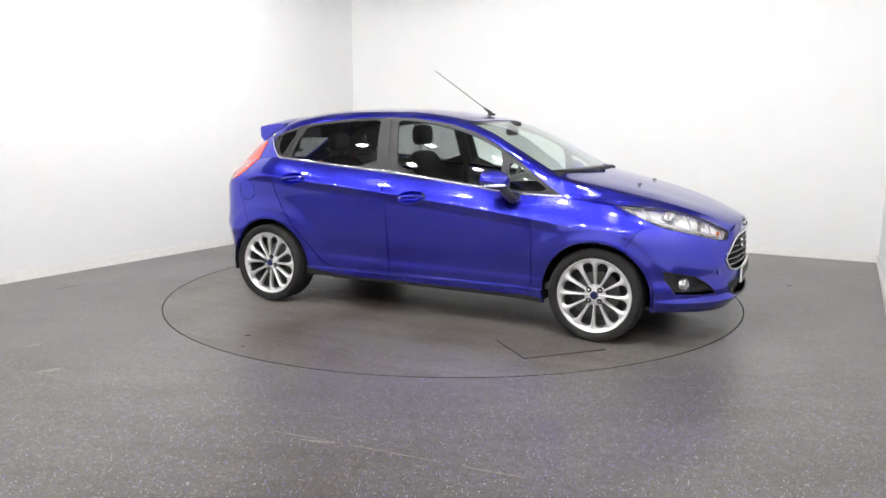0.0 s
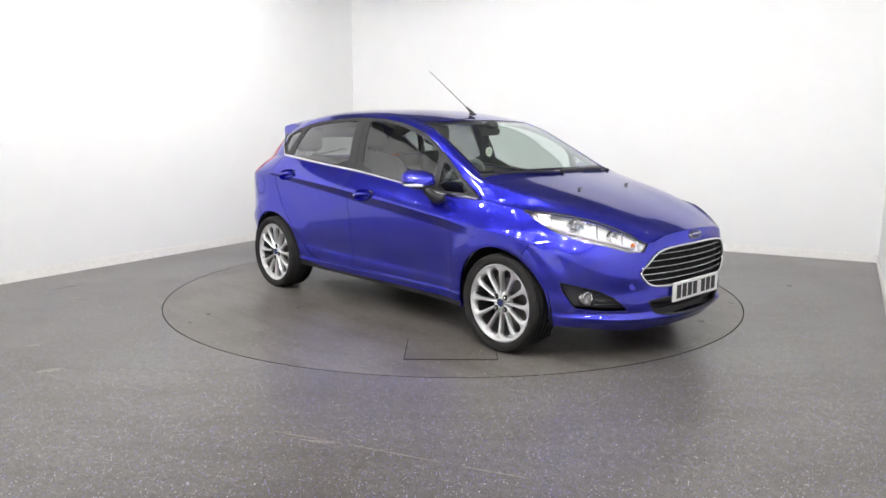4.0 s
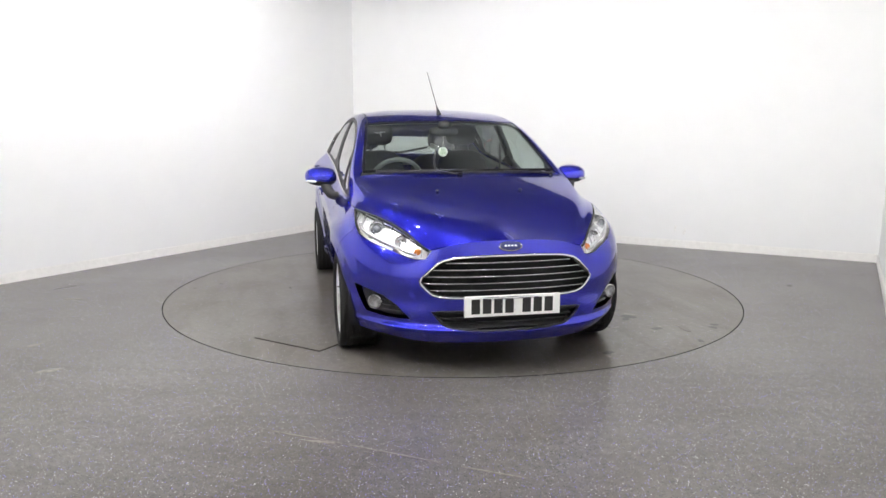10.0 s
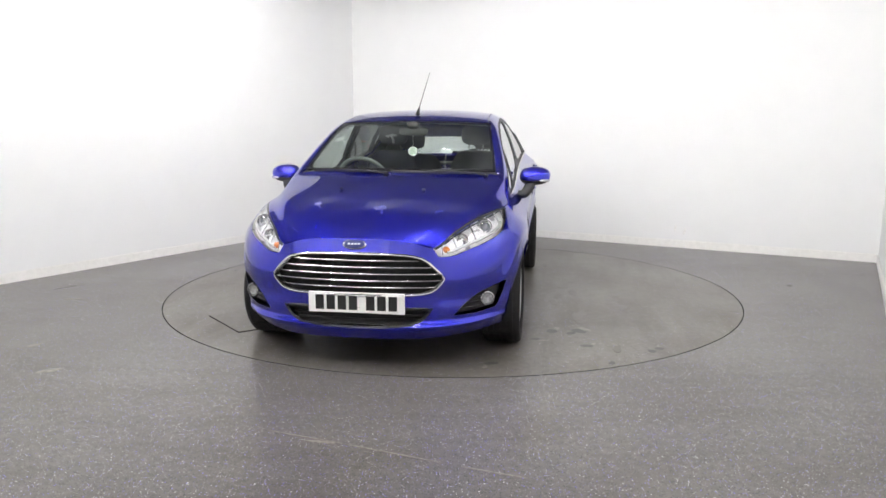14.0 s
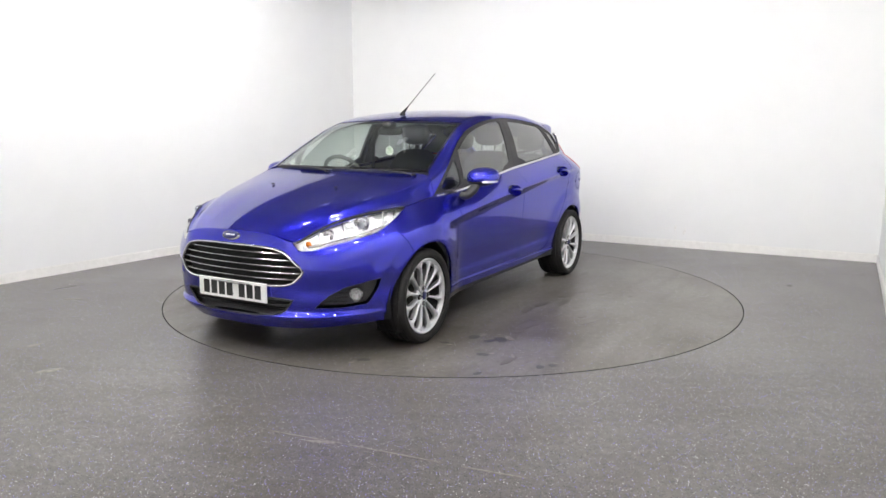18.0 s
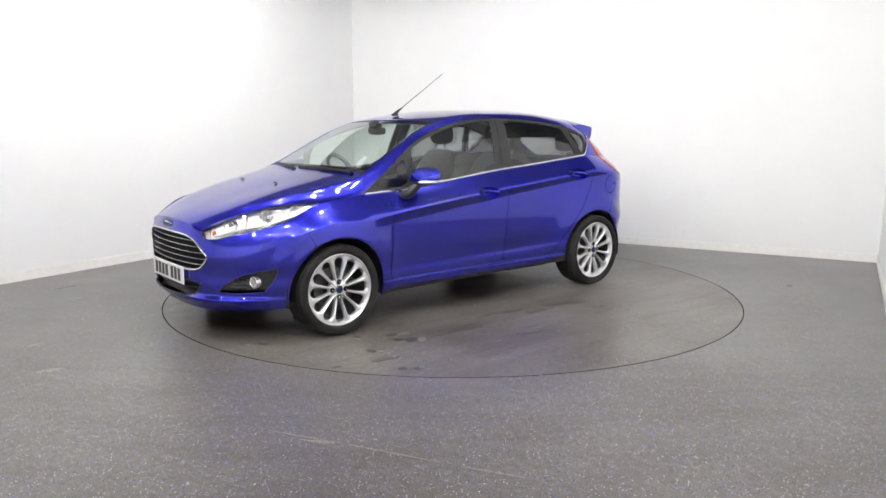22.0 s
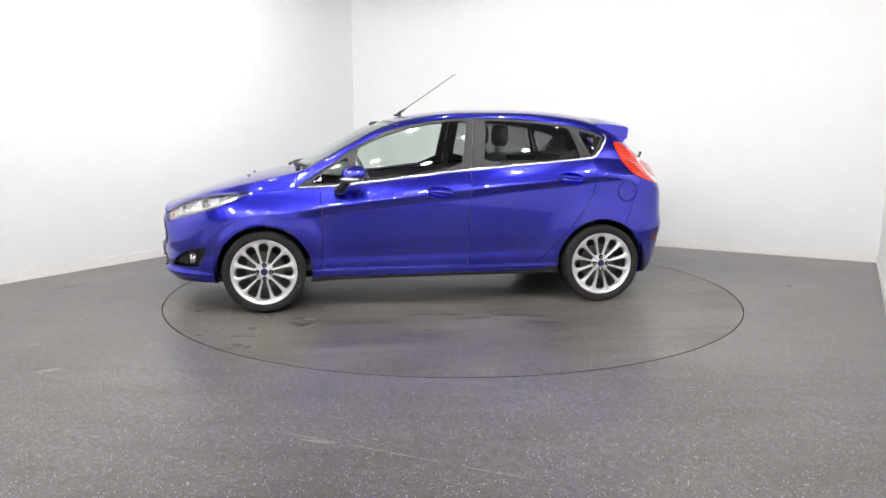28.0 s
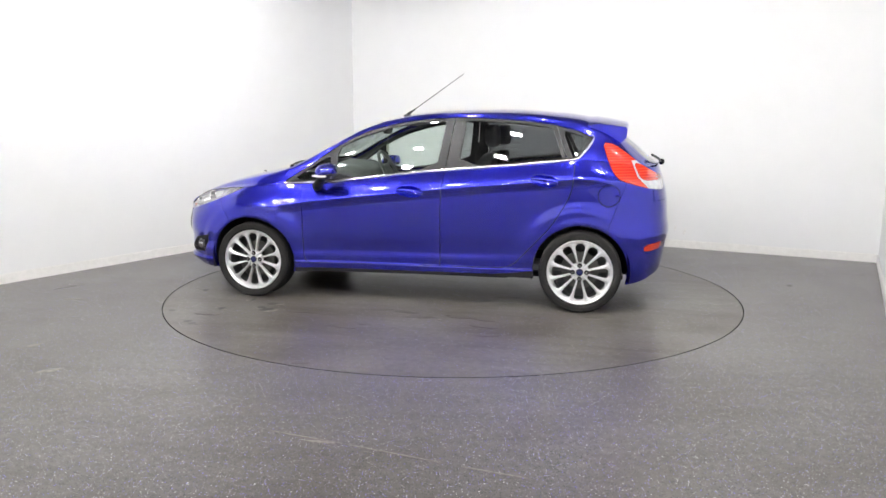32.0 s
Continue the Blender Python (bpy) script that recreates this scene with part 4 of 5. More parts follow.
    # aerial, jets, wipers
    base = part("aerial", tube([(0.215, 0, 1.408), (0.185, 0, 1.432), (0.150, 0, 1.455)], [0.016, 0.010, 0.006], 10), BLACK, car, "thin raked roof aerial", 50)
    part("mast", tube([(0.160, 0, 1.449), (-0.258, 0.008, 1.735)], [0.0035, 0.0026], 8), MAST, base)
    part("aerial_foot", ball((0.215, 0, 1.404), (0.034, 0.018, 0.010), 2.2, 10, 20), BLACK, base, "", 60)
    for y in (-0.254, 0.254):
        part("washer_jet", ball((1.38, y, 0.946), (0.013, 0.010, 0.005), 2.4, 8, 14), BLACK, car, "", 60)
    build_wipers(car)
    return car


def build_mirror(car, s):
    bm = ball((0, 0, 0), (1, 1, 1), 2.4, 22, 32)
    for v in bm.verts:
        x, y, z = v.co
        k = 1 - 0.12 * (y + 1) / 2
        v.co = Vector((0.622 + 0.088 * x * k - 0.028 * (y + 1) / 2, 0.886 + 0.104 * y, 0.986 + 0.064 * z * k + 0.002 * y - 0.012 * x))
    low = bmesh.ops.bisect_plane(bm, geom=bm.verts[:] + bm.edges[:] + bm.faces[:], plane_co=(0.6, 0.88, 0.968), plane_no=(0.12, 0.0, 1), clear_inner=False)
    lower = bmesh.new()
    shell = bm.copy()
    for b, keep in ((bm, 1), (shell, -1)):
        bad = [f for f in b.faces if (f.calc_center_median() - Vector((0.6, 0.88, 0.968))).dot(Vector((0.12, 0, 1))) * keep < 0]
        bmesh.ops.delete(b, geom=bad, context="FACES")
    lower.free()
    # indicator strip: the outer front of the upper shell's lower band
    if s < 0:
        mirrored(bm, (1, -1, 1))
        mirrored(shell, (1, -1, 1))
    mir = part("door_mirror", bm, PAINT, car, "blue door mirror on a black arm", 50)
    part("mirror_shell", shell, BLACK, mir, "black lower shell", 50)
    ind = ball((0, 0, 0), (1, 1, 1), 2.6, 10, 24)
    for v in ind.verts:
        x, y, z = v.co
        v.co = Vector((0.637 + 0.052 * x - 0.030 * y, (0.952 + 0.036 * y) * s, 0.957 + 0.011 * z))
    if s < 0:
        bmesh.ops.reverse_faces(ind, faces=ind.faces[:])
    part("indicator", ind, WHITE_LENS, mir, "clear indicator lens", 50)
    arm = tube(smooth_line([(0.715, 0.775 * s, 0.870), (0.705, 0.815 * s, 0.868), (0.675, 0.845 * s, 0.905), (0.640, 0.865 * s, 0.955)], 12), [0.030, 0.033, 0.034, 0.036, 0.037, 0.038, 0.038, 0.038, 0.037, 0.036, 0.034, 0.032], 12, flat=0.8)
    part("mirror_arm", arm, BLACK, mir, "black mirror arm", 60)
    part("mirror_glass", box((0.545, min(0.81 * s, 0.95 * s), 0.945), (0.549, max(0.81 * s, 0.95 * s), 1.02), 0.001), CHROME, mir)


def build_lamp(car, lamp, s):
    bowl = panel("headlamp", lamp, (s,), REFLECTOR, car, "clear headlamp with silvered reflector and projector lens", gap=0.003, depth=-0.022, sink=0.022)
    panel("lamp_cover", lamp, (s,), LENS, bowl, "clear polycarbonate cover", gap=0.002, depth=0.004)
    # dark surround along the upper edge
    pts = [Vector((float(TOP_X(t)), float(TOP_Y(t)) * s, float(TOP_Z(t)) - 0.006)) for t in np.linspace(3.1, 6.95, 40)]
    part("lamp_seal", tube(pts, 0.006, 6), BLACK, bowl, "", 50)
    c = pose(1.656, 0.645 * s, 0.765, 0, 6, 20 * s)
    part("projector_lens", lathe([(0.0, 0.020), (0.012, 0.018), (0.021, 0.012), (0.026, 0.002), (0.026, -0.02)], 32, "X"), PROJECTOR, bowl, "round glass projector lens", 50, c)
    part("projector_ring", lathe([(0.026, 0.006), (0.030, 0.015), (0.035, 0.012), (0.037, 0.002), (0.043, 0.004), (0.046, -0.004), (0.046, -0.03)], 36, "X"), CHROME, bowl, "chrome lens ring", 50, c)
    def deep(t, f, back):
        """A point behind the cover: t along the lamp, f up its height."""
        z = float(LAMP_LOW(t)) + f * (float(TOP_Z(t)) - float(LAMP_LOW(t)))
        zm, zt = float(MID_Z(t)), float(TOP_Z(t))
        q = belt_point(np.array([t]), np.array([2 + (z - zm) / (zt - zm)]))[0]
        return Vector((q[0] - back, (q[1] - back * 0.55) * s, z))
    q = deep(3.50, 0.45, 0.016)
    part("indicator_bulb", ball(tuple(q), (0.010, 0.020, 0.017), 2.0, 10, 16), AMBER, bowl, "amber indicator bulb", 60)
    q = deep(4.25, 0.50, 0.016)
    part("main_beam_bowl", lathe([(0.006, -0.004), (0.018, 0.0), (0.029, 0.010), (0.032, 0.010), (0.033, -0.01)], 28, "X"), CHROME, bowl, "small chrome bowl", 50, pose(q.x, q.y, q.z, 0, 0, 16 * s))
    for k, (t, w) in enumerate(((3.30, 0.003), (3.85, 0.005), (4.72, 0.004), (6.05, 0.006), (6.45, 0.004))):
        run = [deep(t + 0.10 * f, 0.12 + 0.76 * f, 0.012) for f in np.linspace(0, 1, 8)]
        part("reflector_rib", tube(run, w, 6), WHITE_LENS if k % 2 else CHROME, bowl, "", 50)
    run = [deep(t, 0.80, 0.014) for t in np.linspace(3.5, 6.6, 30)]
    part("lamp_brow", tube(run, 0.006, 6, flat=0.6), CHROME, bowl, "", 50)
    # light strip along the lower edge
    pts = []
    for t in np.linspace(3.5, 6.2, 30):
        z = float(LAMP_LOW(t)) + 0.020
        zm, zt = float(MID_Z(t)), float(TOP_Z(t))
        q = belt_point(np.array([t]), np.array([2 + (z - zm) / (zt - zm)]))[0]
        pts.append(Vector((q[0] - 0.014, (q[1] - 0.010) * s, q[2])))
    part("light_strip", tube(pts, 0.009, 8), WHITE_LENS, bowl, "white light strip", 50)


def build_nose(car, bump_ob, grille, intake):
    flat = lambda poly: poly + [(-a, b) for a, b in poly[-2:0:-1]]
    panel("grille_mesh", grille, (1, -1), LINER, bump_ob, "black grille backing", gap=0.0, depth=-0.040, sink=0.038)
    low = panel("lower_intake", intake, (1, -1), BLACK, bump_ob, "black lower air intake", gap=0.0, depth=-0.046, sink=0.045)
    ring = resample([(a, 0, b) for a, b in rounded(flat(GRILLE), 1)], 0.02, True)
    part("grille_frame", tube([nose(p.x, p.z, 0.002) for p in ring], 0.0078, 8, True), CHROME, bump_ob, "chrome grille surround", 50)
    ring = resample([(a, 0, b) for a, b in rounded(flat(INTAKE), 1)], 0.02, True)
    part("intake_frame", tube([nose(p.x, p.z, 0.0) for p in ring], 0.006, 6, True), FRAME_GREY, bump_ob, "", 50)
    for k in range(5):
        z = 0.480 + 0.0355 * k
        half = 0.455 - 0.75 * max(0.0, z - 0.53) if z > 0.53 else 0.455 - 0.7 * max(0.0, 0.525 - z)
        if k == 4:
            half = 0.335
        run = [nose(y, z, -0.012) for y in np.linspace(-half, half, 30)]
        bar = part("grille_bar", tube(run, 0.0065, 6, flat=0.5), BLACK, bump_ob, "black grille bar with chrome edge", 50)
        run = [nose(y, z + 0.003, -0.002) for y in np.linspace(-half, half, 30)]
        part("chrome_edge", tube(run, 0.0018, 6), CHROME, bar, "", 50)
    for z in (0.300, 0.325, 0.350):
        half = 0.335 + (z - 0.285) * 0.9
        part("intake_slat", tube([nose(y, z, -0.030) for y in np.linspace(-half, half, 24)], 0.007, 6), BLACK, low, "", 50)
    # number plate: the characters are plain bars
    pl = part("number_plate", box((2.027, -0.250, 0.3435), (2.0375, 0.270, 0.4545), 0.003), PLATE, car, "white number plate with dark characters")
    y = -0.212
    for k, wd in enumerate((0.05, 0.05, 0.05, 0.05, 0.0, 0.05, 0.05, 0.05)):
        if not wd:
            y += 0.033
            continue
        part("plate_mark", box((2.0372, y, 0.360), (2.0382, y + wd - 0.004, 0.438)), INK, pl)
        y += 0.0605
    # oval badge
    bm = lathe([(0.0, 0.010), (0.045, 0.009), (0.050, 0.006), (0.050, -0.006)], 40, "X")
    for v in bm.verts:
        v.co.y *= 1.18
        v.co.z *= 0.46
    tilt = pose(2.012, 0, 0.706, 0, -28, 0)
    bd = part("badge", bm, BADGE, car, "oval blue badge with chrome rim", 50, tilt)
    bm = lathe([(0.046, 0.008), (0.050, 0.012), (0.055, 0.008), (0.056, -0.006)], 40, "X")
    for v in bm.verts:
        v.co.y *= 1.18
        v.co.z *= 0.50
    part("badge_rim", bm, CHROME, bd, "chrome rim", 50)
    for k in range(4):
        part("badge_mark", box((0.0095, -0.034 + 0.018 * k, -0.004), (0.0105, -0.023 + 0.018 * k, 0.005), 0.001), ALLOY, bd)
    part("tow_cover", lathe([(0.0, 0.0015), (0.021, 0.0015), (0.023, -0.002)], 28, "X"), PAINT, bump_ob, "", 50, Matrix.Translation(nose(-0.50, 0.455, 0.0)) @ pose(0, 0, 0, 0, 0, -20))


def build_tail(car, gate):
    # roof spoiler
    side = [(-1.262, 1.324, 0.070), (-1.33, 1.336, 0.062), (-1.42, 1.330, 0.055), (-1.535, 1.312, 0.044), (-1.545, 1.296, 0.044), (-1.54, 1.235, 0.04), (-1.50, 1.198, 0.03), (-1.42, 1.19, 0.03), (-1.31, 1.27, 0.03)]
    bm = bmesh.new()
    rings = []
    for y in np.linspace(-1, 1, 33):
        rings.append([bm.verts.new((x - 0.02 * (1 - y * y) * (x < -1.45), y * (0.545 + 0.16 * (x + 1.265)), z + c * (1 - abs(y) ** 2.4))) for x, z, c in side])
    for a, b in zip(rings, rings[1:]):
        for i in range(len(side)):
            j = (i + 1) % len(side)
            bm.faces.new((a[i], a[j], b[j], b[i]))
    bm.faces.new(rings[0])
    bm.faces.new(rings[-1][::-1])
    bmesh.ops.recalc_face_normals(bm, faces=bm.faces[:])
    part("roof_spoiler", bm, PAINT, car, "", 25)
    wiper = part("rear_wiper", tube(smooth_line([(-1.818, 0.0, 1.05), (-1.798, 0.14, 1.075), (-1.738, 0.30, 1.11)], 14), 0.010, 8), BLACK, gate, "black rear wiper", 50)
    part("wiper_boss", ball((-1.830, 0.0, 1.048), (0.022, 0.035, 0.024), 2.3, 10, 16), GLOSS, wiper, "", 60)


def build_under(car):
    part("underbody", box((-1.55, -0.62, 0.215), (1.66, 0.62, 0.25), 0.01), LINER, car, "black underbody")
    # trays that close the underside of both bumpers
    for name, ts in (("front_undertray", np.linspace(0, 6.3, 22)), ("rear_undertray", np.linspace(16.6, 20, 14))):
        edge = [Vector((float(BOT_X(t)) * 0.985, float(BOT_Y(t)) * 0.985, float(BOT_Z(t)) + 0.004)) for t in ts]
        if name[0] == "f":
            edge = edge[::-1]
        ring = edge + [Vector((p.x, -p.y, p.z)) for p in edge[-2::-1]]
        bm = bmesh.new()
        low = [bm.verts.new(p) for p in ring]
        top = [bm.verts.new(p + Vector((0, 0, 0.02))) for p in ring]
        bm.faces.new(low)
        bm.faces.new(top[::-1])
        for i in range(len(ring)):
            j = (i + 1) % len(ring)
            bm.faces.new((low[i], top[i], top[j], low[j]))
        bmesh.ops.recalc_face_normals(bm, faces=bm.faces[:])
        part(name, bm, LINER, car, "black plastic undertray")
    for wx in WHEELS_X:
        for s in (1, -1):
            bm = bmesh.new()
            rows = []
            for y in (0.42, 0.60, 0.795):
                rows.append([bm.verts.new((wx + 0.352 * math.cos(a), y * s, AXLE_Z + 0.352 * math.sin(a))) for a in np.linspace(-0.22, math.pi + 0.22, 30)])
            for a, b in zip(rows, rows[1:]):
                for i in range(29):
                    bm.faces.new((a[i], a[i + 1], b[i + 1], b[i]))
            bm.faces.new(rows[0])
            part("wheel_liner", bm, LINER, car, "black wheel arch liner", 50)
            part("strut", tube([(wx, 0.50 * s, 0.30), (wx - 0.03, 0.47 * s, 0.62)], 0.035, 10), STEEL, car)
    part("jacking_seam", box((-0.72, 0.742, 0.222), (0.80, 0.750, 0.235)), LINER, car)
    part("jacking_seam", box((-0.72, -0.750, 0.222), (0.80, -0.742, 0.235)), LINER, car)


def seat(car, x, y, back=0.60, wide=0.24):
    bm = ball((0, 0, 0), (1, 1, 1), 4.0, 14, 24)
    for v in bm.verts:
        a, b, c = v.co
        v.co = Vector((x + 0.02 + 0.26 * a, y + wide * b, 0.50 + 0.085 * c + 0.04 * a + 0.02 * b * b))
    ob = part("front_seat" if x > -0.5 else "rear_seat", bm, CLOTH, car, "charcoal cloth seat", 60)
    bm = ball((0, 0, 0), (1, 1, 1), 3.6, 16, 24)
    for v in bm.verts:
        a, b, c = v.co
        lean = -0.16 * (c + 1)
        v.co = Vector((x - 0.20 + lean + 0.075 * a - 0.03 * b * b, y + wide * b * (1 - 0.12 * (c + 1) / 2), 0.52 + back / 2 * (c + 1)))
    part("backrest", bm, CLOTH, ob, "", 60)
    top = 0.52 + back
    for dy in (-0.06, 0.06):
        part("headrest_post", tube([(x - 0.50, y + dy, top - 0.04), (x - 0.525, y + dy, top + 0.06)], 0.006, 8), CHROME, ob)
    part("headrest", ball((x - 0.53, y, top + 0.125), (0.055, 0.125, 0.085), 3.2, 14, 22), CLOTH, ob, "", 60)
    return ob


def build_cabin(car, roof, sides):
    # linings follow the skin from inside
    inner = [(k, f) for k, f in sides if -1.6 < f[0][0] < 1.0]
    for s in (1, -1):
        panel("side_lining", inner, (s,), TRIM, car, "dark inner side trim", gap=0.0, depth=0.0, sink=0.030)
    panel("roof_lining", roof, (1, -1), LINING, car, "pale grey roof lining", gap=0.0, depth=0.0, sink=0.030)
    part("cabin_floor", box((-1.5, -0.70, 0.28), (1.1, 0.70, 0.32)), TRIM, car)
    bm = bmesh.new()
    prof = [(1.12, 0.60), (1.13, 0.90), (1.05, 0.955), (0.86, 0.975), (0.70, 0.965), (0.60, 0.930), (0.555, 0.86), (0.60, 0.70), (0.66, 0.55)]
    rows = []
    for y in np.linspace(-0.69, 0.69, 31):
        hood = 0.055 * math.exp(-((y + 0.37) / 0.17) ** 2)
        mid = 0.020 * math.exp(-(y / 0.15) ** 2)
        rows.append([bm.verts.new((x - (0.05 * (y / 0.69) ** 2 if z > 0.8 else 0) - 0.8 * hood * (x < 0.75), y, z + (hood + mid) * (0.56 < x < 0.90))) for x, z in prof])
    for a, b in zip(rows, rows[1:]):
        for i in range(len(prof) - 1):
            bm.faces.new((a[i], a[i + 1], b[i + 1], b[i]))
    bmesh.ops.recalc_face_normals(bm, faces=bm.faces[:])
    part("dashboard", bm, TRIM, car, "dark grey dashboard", 50)
    # steering wheel on the right-hand seat
    tilt = pose(0.475, -0.355, 0.935, 0, -62, 0)
    rim = [(0.178 * math.cos(a), 0.178 * math.sin(a), 0) for a in np.linspace(0, 2 * math.pi, 40, endpoint=False)]
    sw = part("steering_wheel", tube(rim, 0.0155, 10, True), TRIM, car, "black leather steering wheel", 60, tilt)
    part("wheel_boss", ball((0, 0, -0.02), (0.068, 0.075, 0.03), 2.6, 12, 20), TRIM, sw, "", 60)
    for a in (90, 210, 330):
        c, d = math.cos(radians(a + 90)), math.sin(radians(a + 90))
        part("wheel_spoke", tube([(0.05 * c, 0.05 * d, -0.02), (0.17 * c, 0.17 * d, 0)], 0.013, 8, flat=0.6), TRIM, sw, "", 60)
    part("column", tube([(0, 0, -0.03), (0, 0, -0.25)], 0.04, 12), TRIM, sw, "", 60)
    seat(car, -0.02, 0.355)
    seat(car, -0.02, -0.355)
    for y in (-0.36, 0.36):
        seat(car, -0.86, y, 0.54, 0.34)
    part("parcel_shelf", box((-1.68, -0.50, 0.955), (-1.34, 0.50, 0.975), 0.006), TRIM, car)
    mir = part("rear_view_mirror", ball((0.385, 0.0, 1.280), (0.022, 0.105, 0.030), 3.2, 12, 22), BLACK, car, "black rear-view mirror", 60)
    part("mirror_stalk", ball((0.40, 0, 1.325), (0.05, 0.045, 0.030), 2.6, 10, 16), BLACK, mir, "", 60)
    tag = part("hanging_tag", lathe([(0.0, 0.002), (0.034, 0.002), (0.034, -0.002), (0.0, -0.002)], 36, "X"), TAGPAPER, car, "round white card tag hanging from the mirror", 30, pose(0.389, -0.005, 1.137))
    for k in range(4):
        part("tag_mark", box((0.002, -0.018, -0.016 + 0.010 * k), (0.0026, 0.018, -0.012 + 0.010 * k)), plain("pale_green_print", (0.35, 0.5, 0.3), 0.7), tag)
    part("tag_string", tube([(0, 0, 0.034), (0.0, 0.004, 0.13)], 0.001, 6), TAGPAPER, tag)
    # belts on the side pillars
    for s in (1, -1):
        part("seat_belt", box((-0.295, min(0.615 * s, 0.619 * s), 0.60), (-0.250, max(0.615 * s, 0.619 * s), 1.18)), CLOTH, car)


def build_wipers(car):
    # windscreen point: t along, v across
    def glass_at(t, y, out):
        gy = float(RAIL_Y(t))
        v = 2 - abs(y) / gy
        q = upper_point(np.array([t]), np.array([v]))[0]
        return Vector((q[0] + out * 0.45, y, q[2] + out * 0.9))
    for y0, y1, t0, t1 in ((-0.10, -0.56, 9.16, 9.24), (0.52, -0.02, 9.14, 9.17)):
        pts = [glass_at(t0 + (t1 - t0) * k, y0 + (y1 - y0) * k, 0.009) for k in np.linspace(0, 1, 14)]
        w = part("wiper_blade", tube(pts, 0.008, 6, flat=1.3), BLACK, car, "black windscreen wiper", 50)
        arm = [glass_at(t0 - 0.10, y0 + (y1 - y0) * -0.12, 0.006), glass_at(t0 - 0.03, y0 + (y1 - y0) * 0.08, 0.016), glass_at((t0 + t1) / 2, (y0 + y1) / 2, 0.018)]
        part("wiper_arm", tube(smooth_line(arm, 10), [0.010 - 0.0004 * k for k in range(10)], 8, flat=0.7), BLACK, w, "", 50)
        part("wiper_pivot", ball(tuple(arm[0]), (0.017, 0.017, 0.012), 2.4, 8, 14), GLOSS, w, "", 60)


car = build_car()


# ---- the turntable ----
def build_turntable():
    disc = part("turntable", lathe([(0.0, 0.0), (1.0, 0.0), (DISC_R - 0.0085, 0.0)], 160, "Z"), DISC_VINYL, None)
    part("edge_ring", lathe([(DISC_R - 0.009, -0.0006), (DISC_R - 0.0085, -0.028)], 160, "Z"), JOINT, disc, "black edge of the turntable")
    tagged(disc, "round dark grey vinyl turntable set flush in the floor", "turntable")
    return disc


def car_to_disc(x, y):
    return Vector((x + 0.202, y - 0.2, 0))


turntable = build_turntable()


def blot(name, x, y, r, ratio, turn, material, parent, seed):
    """A thin, ragged patch on the vinyl."""
    rnd = random.Random(seed)
    n = 22
    waves = [(rnd.uniform(0.08, 0.28) / k, rnd.uniform(0, 6.3), k) for k in (2, 3, 5)]
    bm = bmesh.new()
    ring, low = [], []
    for i in range(n):
        a = 2 * math.pi * i / n
        q = r * (1 + sum(w * math.sin(k * a + p) for w, p, k in waves))
        u, v = q * math.cos(a), q * ratio * math.sin(a)
        c, d = math.cos(turn), math.sin(turn)
        ring.append(bm.verts.new((x + (u * c - v * d) * 0.94, y + (u * d + v * c) * 0.94, 0.0006 + 0.00002 * seed)))
        low.append(bm.verts.new((x + u * c - v * d, y + u * d + v * c, 0.0003)))
    bm.faces.new(ring)
    for i in range(n):
        j = (i + 1) % n
        bm.faces.new((low[i], low[j], ring[j], ring[i]))
    return part(name, bm, material, parent)


DARK_SPOTS = [(1.2, 0.83, 0.05), (1.17, 1.0, 0.06), (1.5, 1.04, 0.04), (1.93, 0.5, 0.04), (1.82, 1.17, 0.03), (1.55, 1.42, 0.035), (1.49, 1.47, 0.03), (1.4, 0.73, 0.03), (1.23, 0.95, 0.04), (1.44, 0.61, 0.04)]
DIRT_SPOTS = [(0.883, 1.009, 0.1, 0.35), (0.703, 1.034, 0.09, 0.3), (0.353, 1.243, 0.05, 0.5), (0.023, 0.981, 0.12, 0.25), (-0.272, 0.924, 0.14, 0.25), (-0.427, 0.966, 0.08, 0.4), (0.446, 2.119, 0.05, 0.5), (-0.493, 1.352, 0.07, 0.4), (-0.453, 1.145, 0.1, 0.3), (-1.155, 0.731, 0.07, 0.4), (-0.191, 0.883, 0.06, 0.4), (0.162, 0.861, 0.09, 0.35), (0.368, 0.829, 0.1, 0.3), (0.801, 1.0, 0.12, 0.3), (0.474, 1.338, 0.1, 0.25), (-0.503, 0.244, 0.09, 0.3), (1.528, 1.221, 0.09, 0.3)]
PALE_SPOTS = [(1.13, 0.86, 0.04), (1.12, 1.04, 0.055), (1.43, 0.77, 0.03), (1.46, 1.08, 0.025), (1.45, 1.21, 0.025), (1.45, 1.47, 0.02), (-0.12, 1.03, 0.03), (2.0, 0.47, 0.03), (1.57, 0.98, 0.02), (-2.04, 0.17, 0.04), (-0.98, -0.55, 0.06), (-0.79, -0.47, 0.05), (-0.87, -0.61, 0.03)]
for i, (x, y, r) in enumerate(DARK_SPOTS):
    blot("stain", x, y, r, 0.6, 0.7 * i, STAIN, turntable, i)
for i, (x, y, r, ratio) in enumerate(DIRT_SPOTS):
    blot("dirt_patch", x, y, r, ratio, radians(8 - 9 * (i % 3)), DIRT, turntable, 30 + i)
for i, (x, y, r) in enumerate(PALE_SPOTS):
    blot("scuff", x, y, r, 0.45, 0.9 * i, SCUFF, turntable, 50 + i)


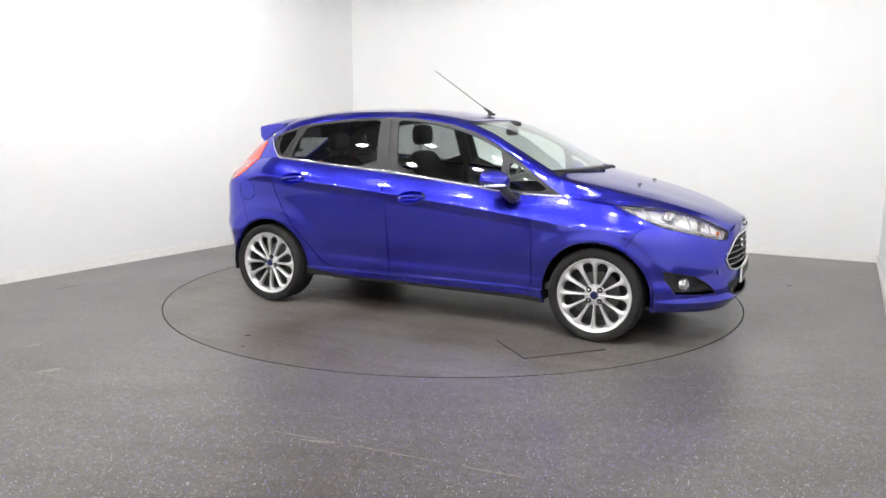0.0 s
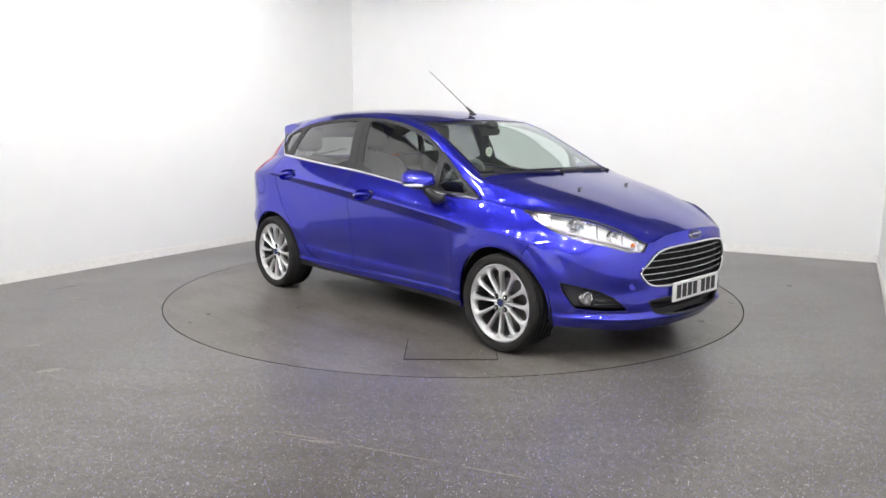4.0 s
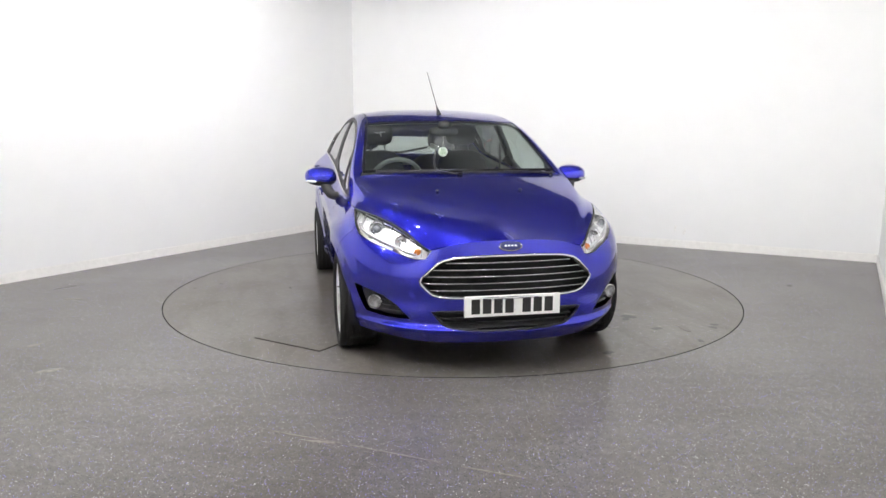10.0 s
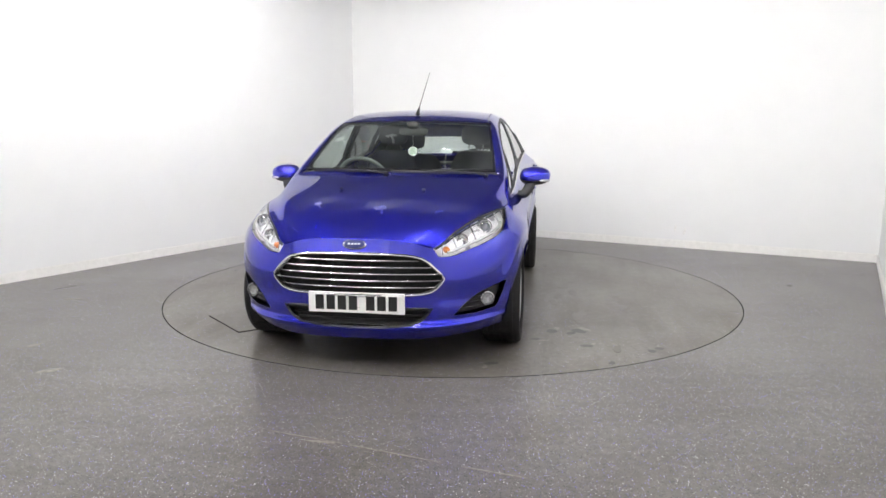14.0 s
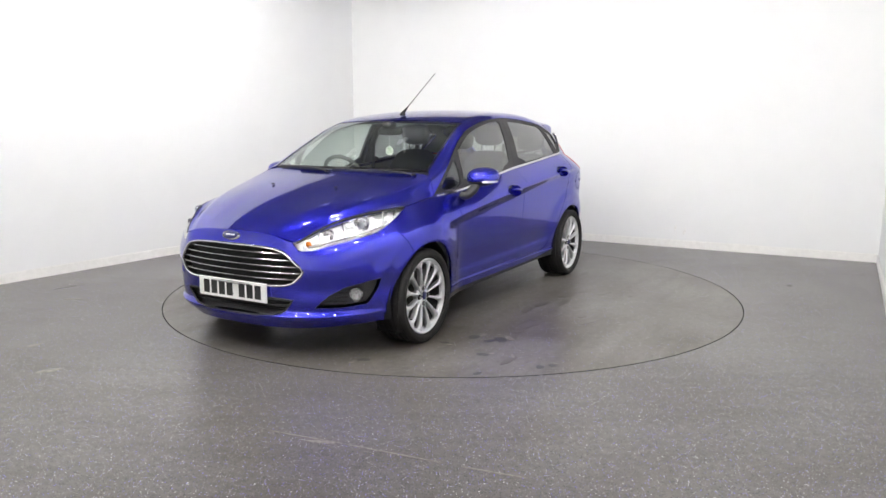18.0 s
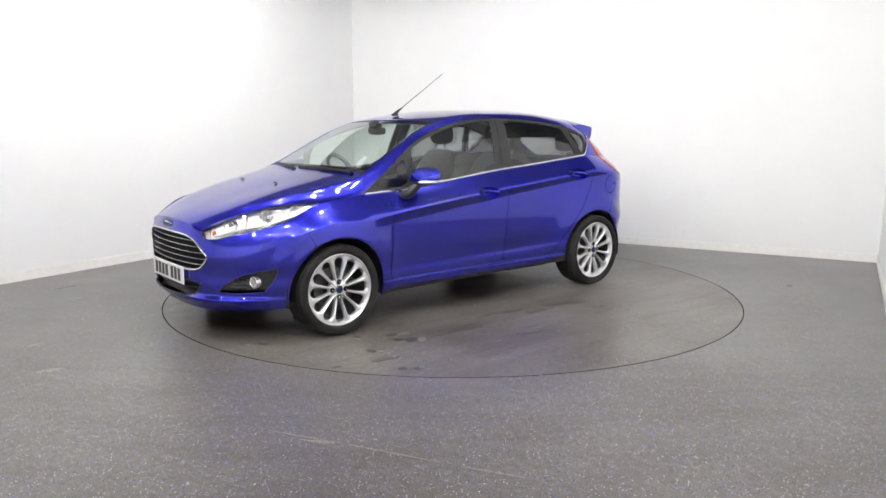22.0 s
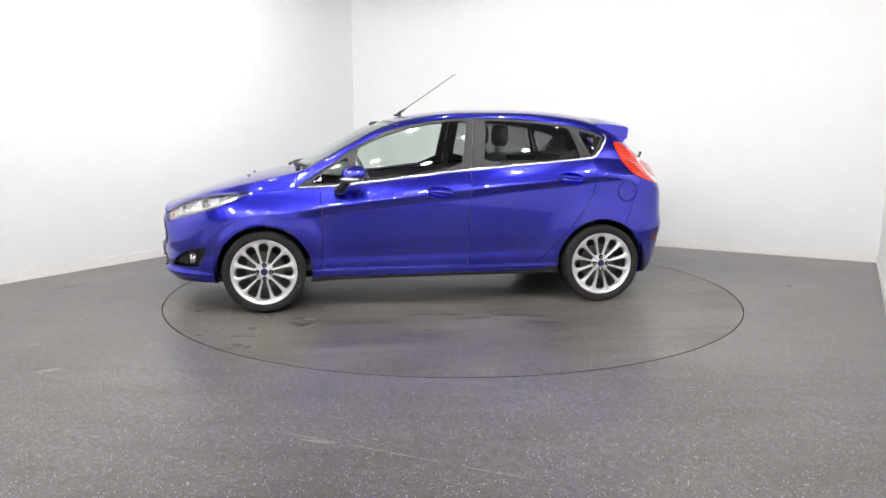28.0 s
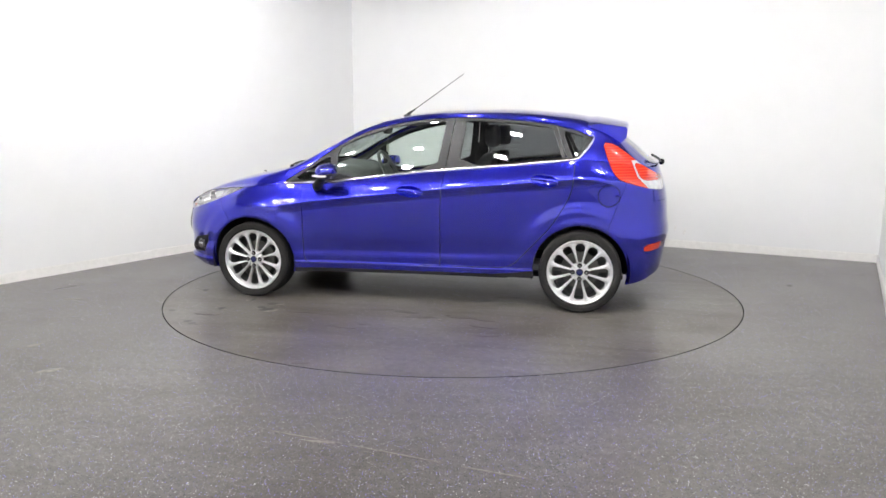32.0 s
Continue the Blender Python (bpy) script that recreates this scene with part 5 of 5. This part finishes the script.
# still marks on the floor round the turntable
FLOOR_PALE = [(-0.62, -3.012, 0.2, 0.018, -0.37), (-0.249, -3.162, 0.22, 0.02, -0.39), (-0.55, -3.062, 0.07, 0.16, -0.2), (0.171, -3.333, 0.15, 0.03, -0.37), (-2.181, -2.161, 0.07, 0.4, 0.5), (-2.891, -0.467, 0.08, 0.3, 0.2), (-2.519, -1.694, 0.05, 0.5, 1.0)]
FLOOR_DARK = [(2.824, 0.147, 0.028, 0.6, 0.3), (-3.162, -0.061, 0.095, 0.05, 0.947)]
for i, (x, y, r, ratio, turn) in enumerate(FLOOR_PALE):
    blot("scuff", x, y, r, ratio, turn, SCUFF, floor_sheet, 80 + i)
for i, (x, y, r, ratio, turn) in enumerate(FLOOR_DARK):
    blot("stain", x, y, r, ratio, turn, STAIN, floor_sheet, 95 + i)
for i, (x, z, r) in enumerate(((4.37, 0.18, 0.035), (4.27, 0.21, 0.03))):
    smear = blot("smear", 0, 0, r, 0.45, 1.4, SMEAR, back_wall, 110 + i)
    smear.matrix_local = pose(x, 0, z, 90, 0, 0)


for x, y in [(2.045, -1.721), (0.723, -2.292), (0.781, -2.466), (0.862, -2.752)]:
    part("speck", ball((x, y, 0.001), (0.005, 0.004, 0.0015), 2.0, 6, 8), TAGPAPER, floor_sheet, "white crumb on the floor")


def build_hatch():
    a, b = car_to_disc(0.990, -1.335), car_to_disc(1.358, -0.957)
    run = (b - a).length
    m = Matrix.Translation(a) @ Matrix.Rotation(math.atan2(b.y - a.y, b.x - a.x), 4, "Z")
    ob = part("floor_hatch", box((0, 0.0, 0.0005), (run, 0.40, 0.006), 0.002), DISC_VINYL, None)
    # added black strip, a little wider than the plate, for its dark gap line
    part("edge_seal", box((-0.005, -0.005, 0.0003), (run + 0.005, 0.405, 0.0032)), JOINT, ob, "thin black strip that draws the plate's dark edge line")
    tagged(ob, "square vinyl-covered hatch plate lying proud on the turntable", "hatch plate")
    return ob, m


hatch, HATCH = build_hatch()
THETA = [(0, -25.44), (2, -35.51), (4, -45.74), (6, -56.08), (8, -66.51), (10, -77.01), (12, -87.53), (14, -98.07), (16, -108.58), (18, -119.05), (20, -129.46),
         (22, -139.8), (24, -150.08), (26, -160.31), (28, -170.52), (30, -180.75), (32, -191.09)]


def motions():
    """The turntable carries the car and the hatch plate round."""
    turns = [(float(t), Matrix.Rotation(radians(a), 4, "Z")) for t, a in THETA]
    walk(turntable, turns)
    walk(car, [(t, q @ pose(0.202, -0.200, -0.006)) for t, q in turns])
    walk(hatch, [(t, q @ HATCH) for t, q in turns])


motions()
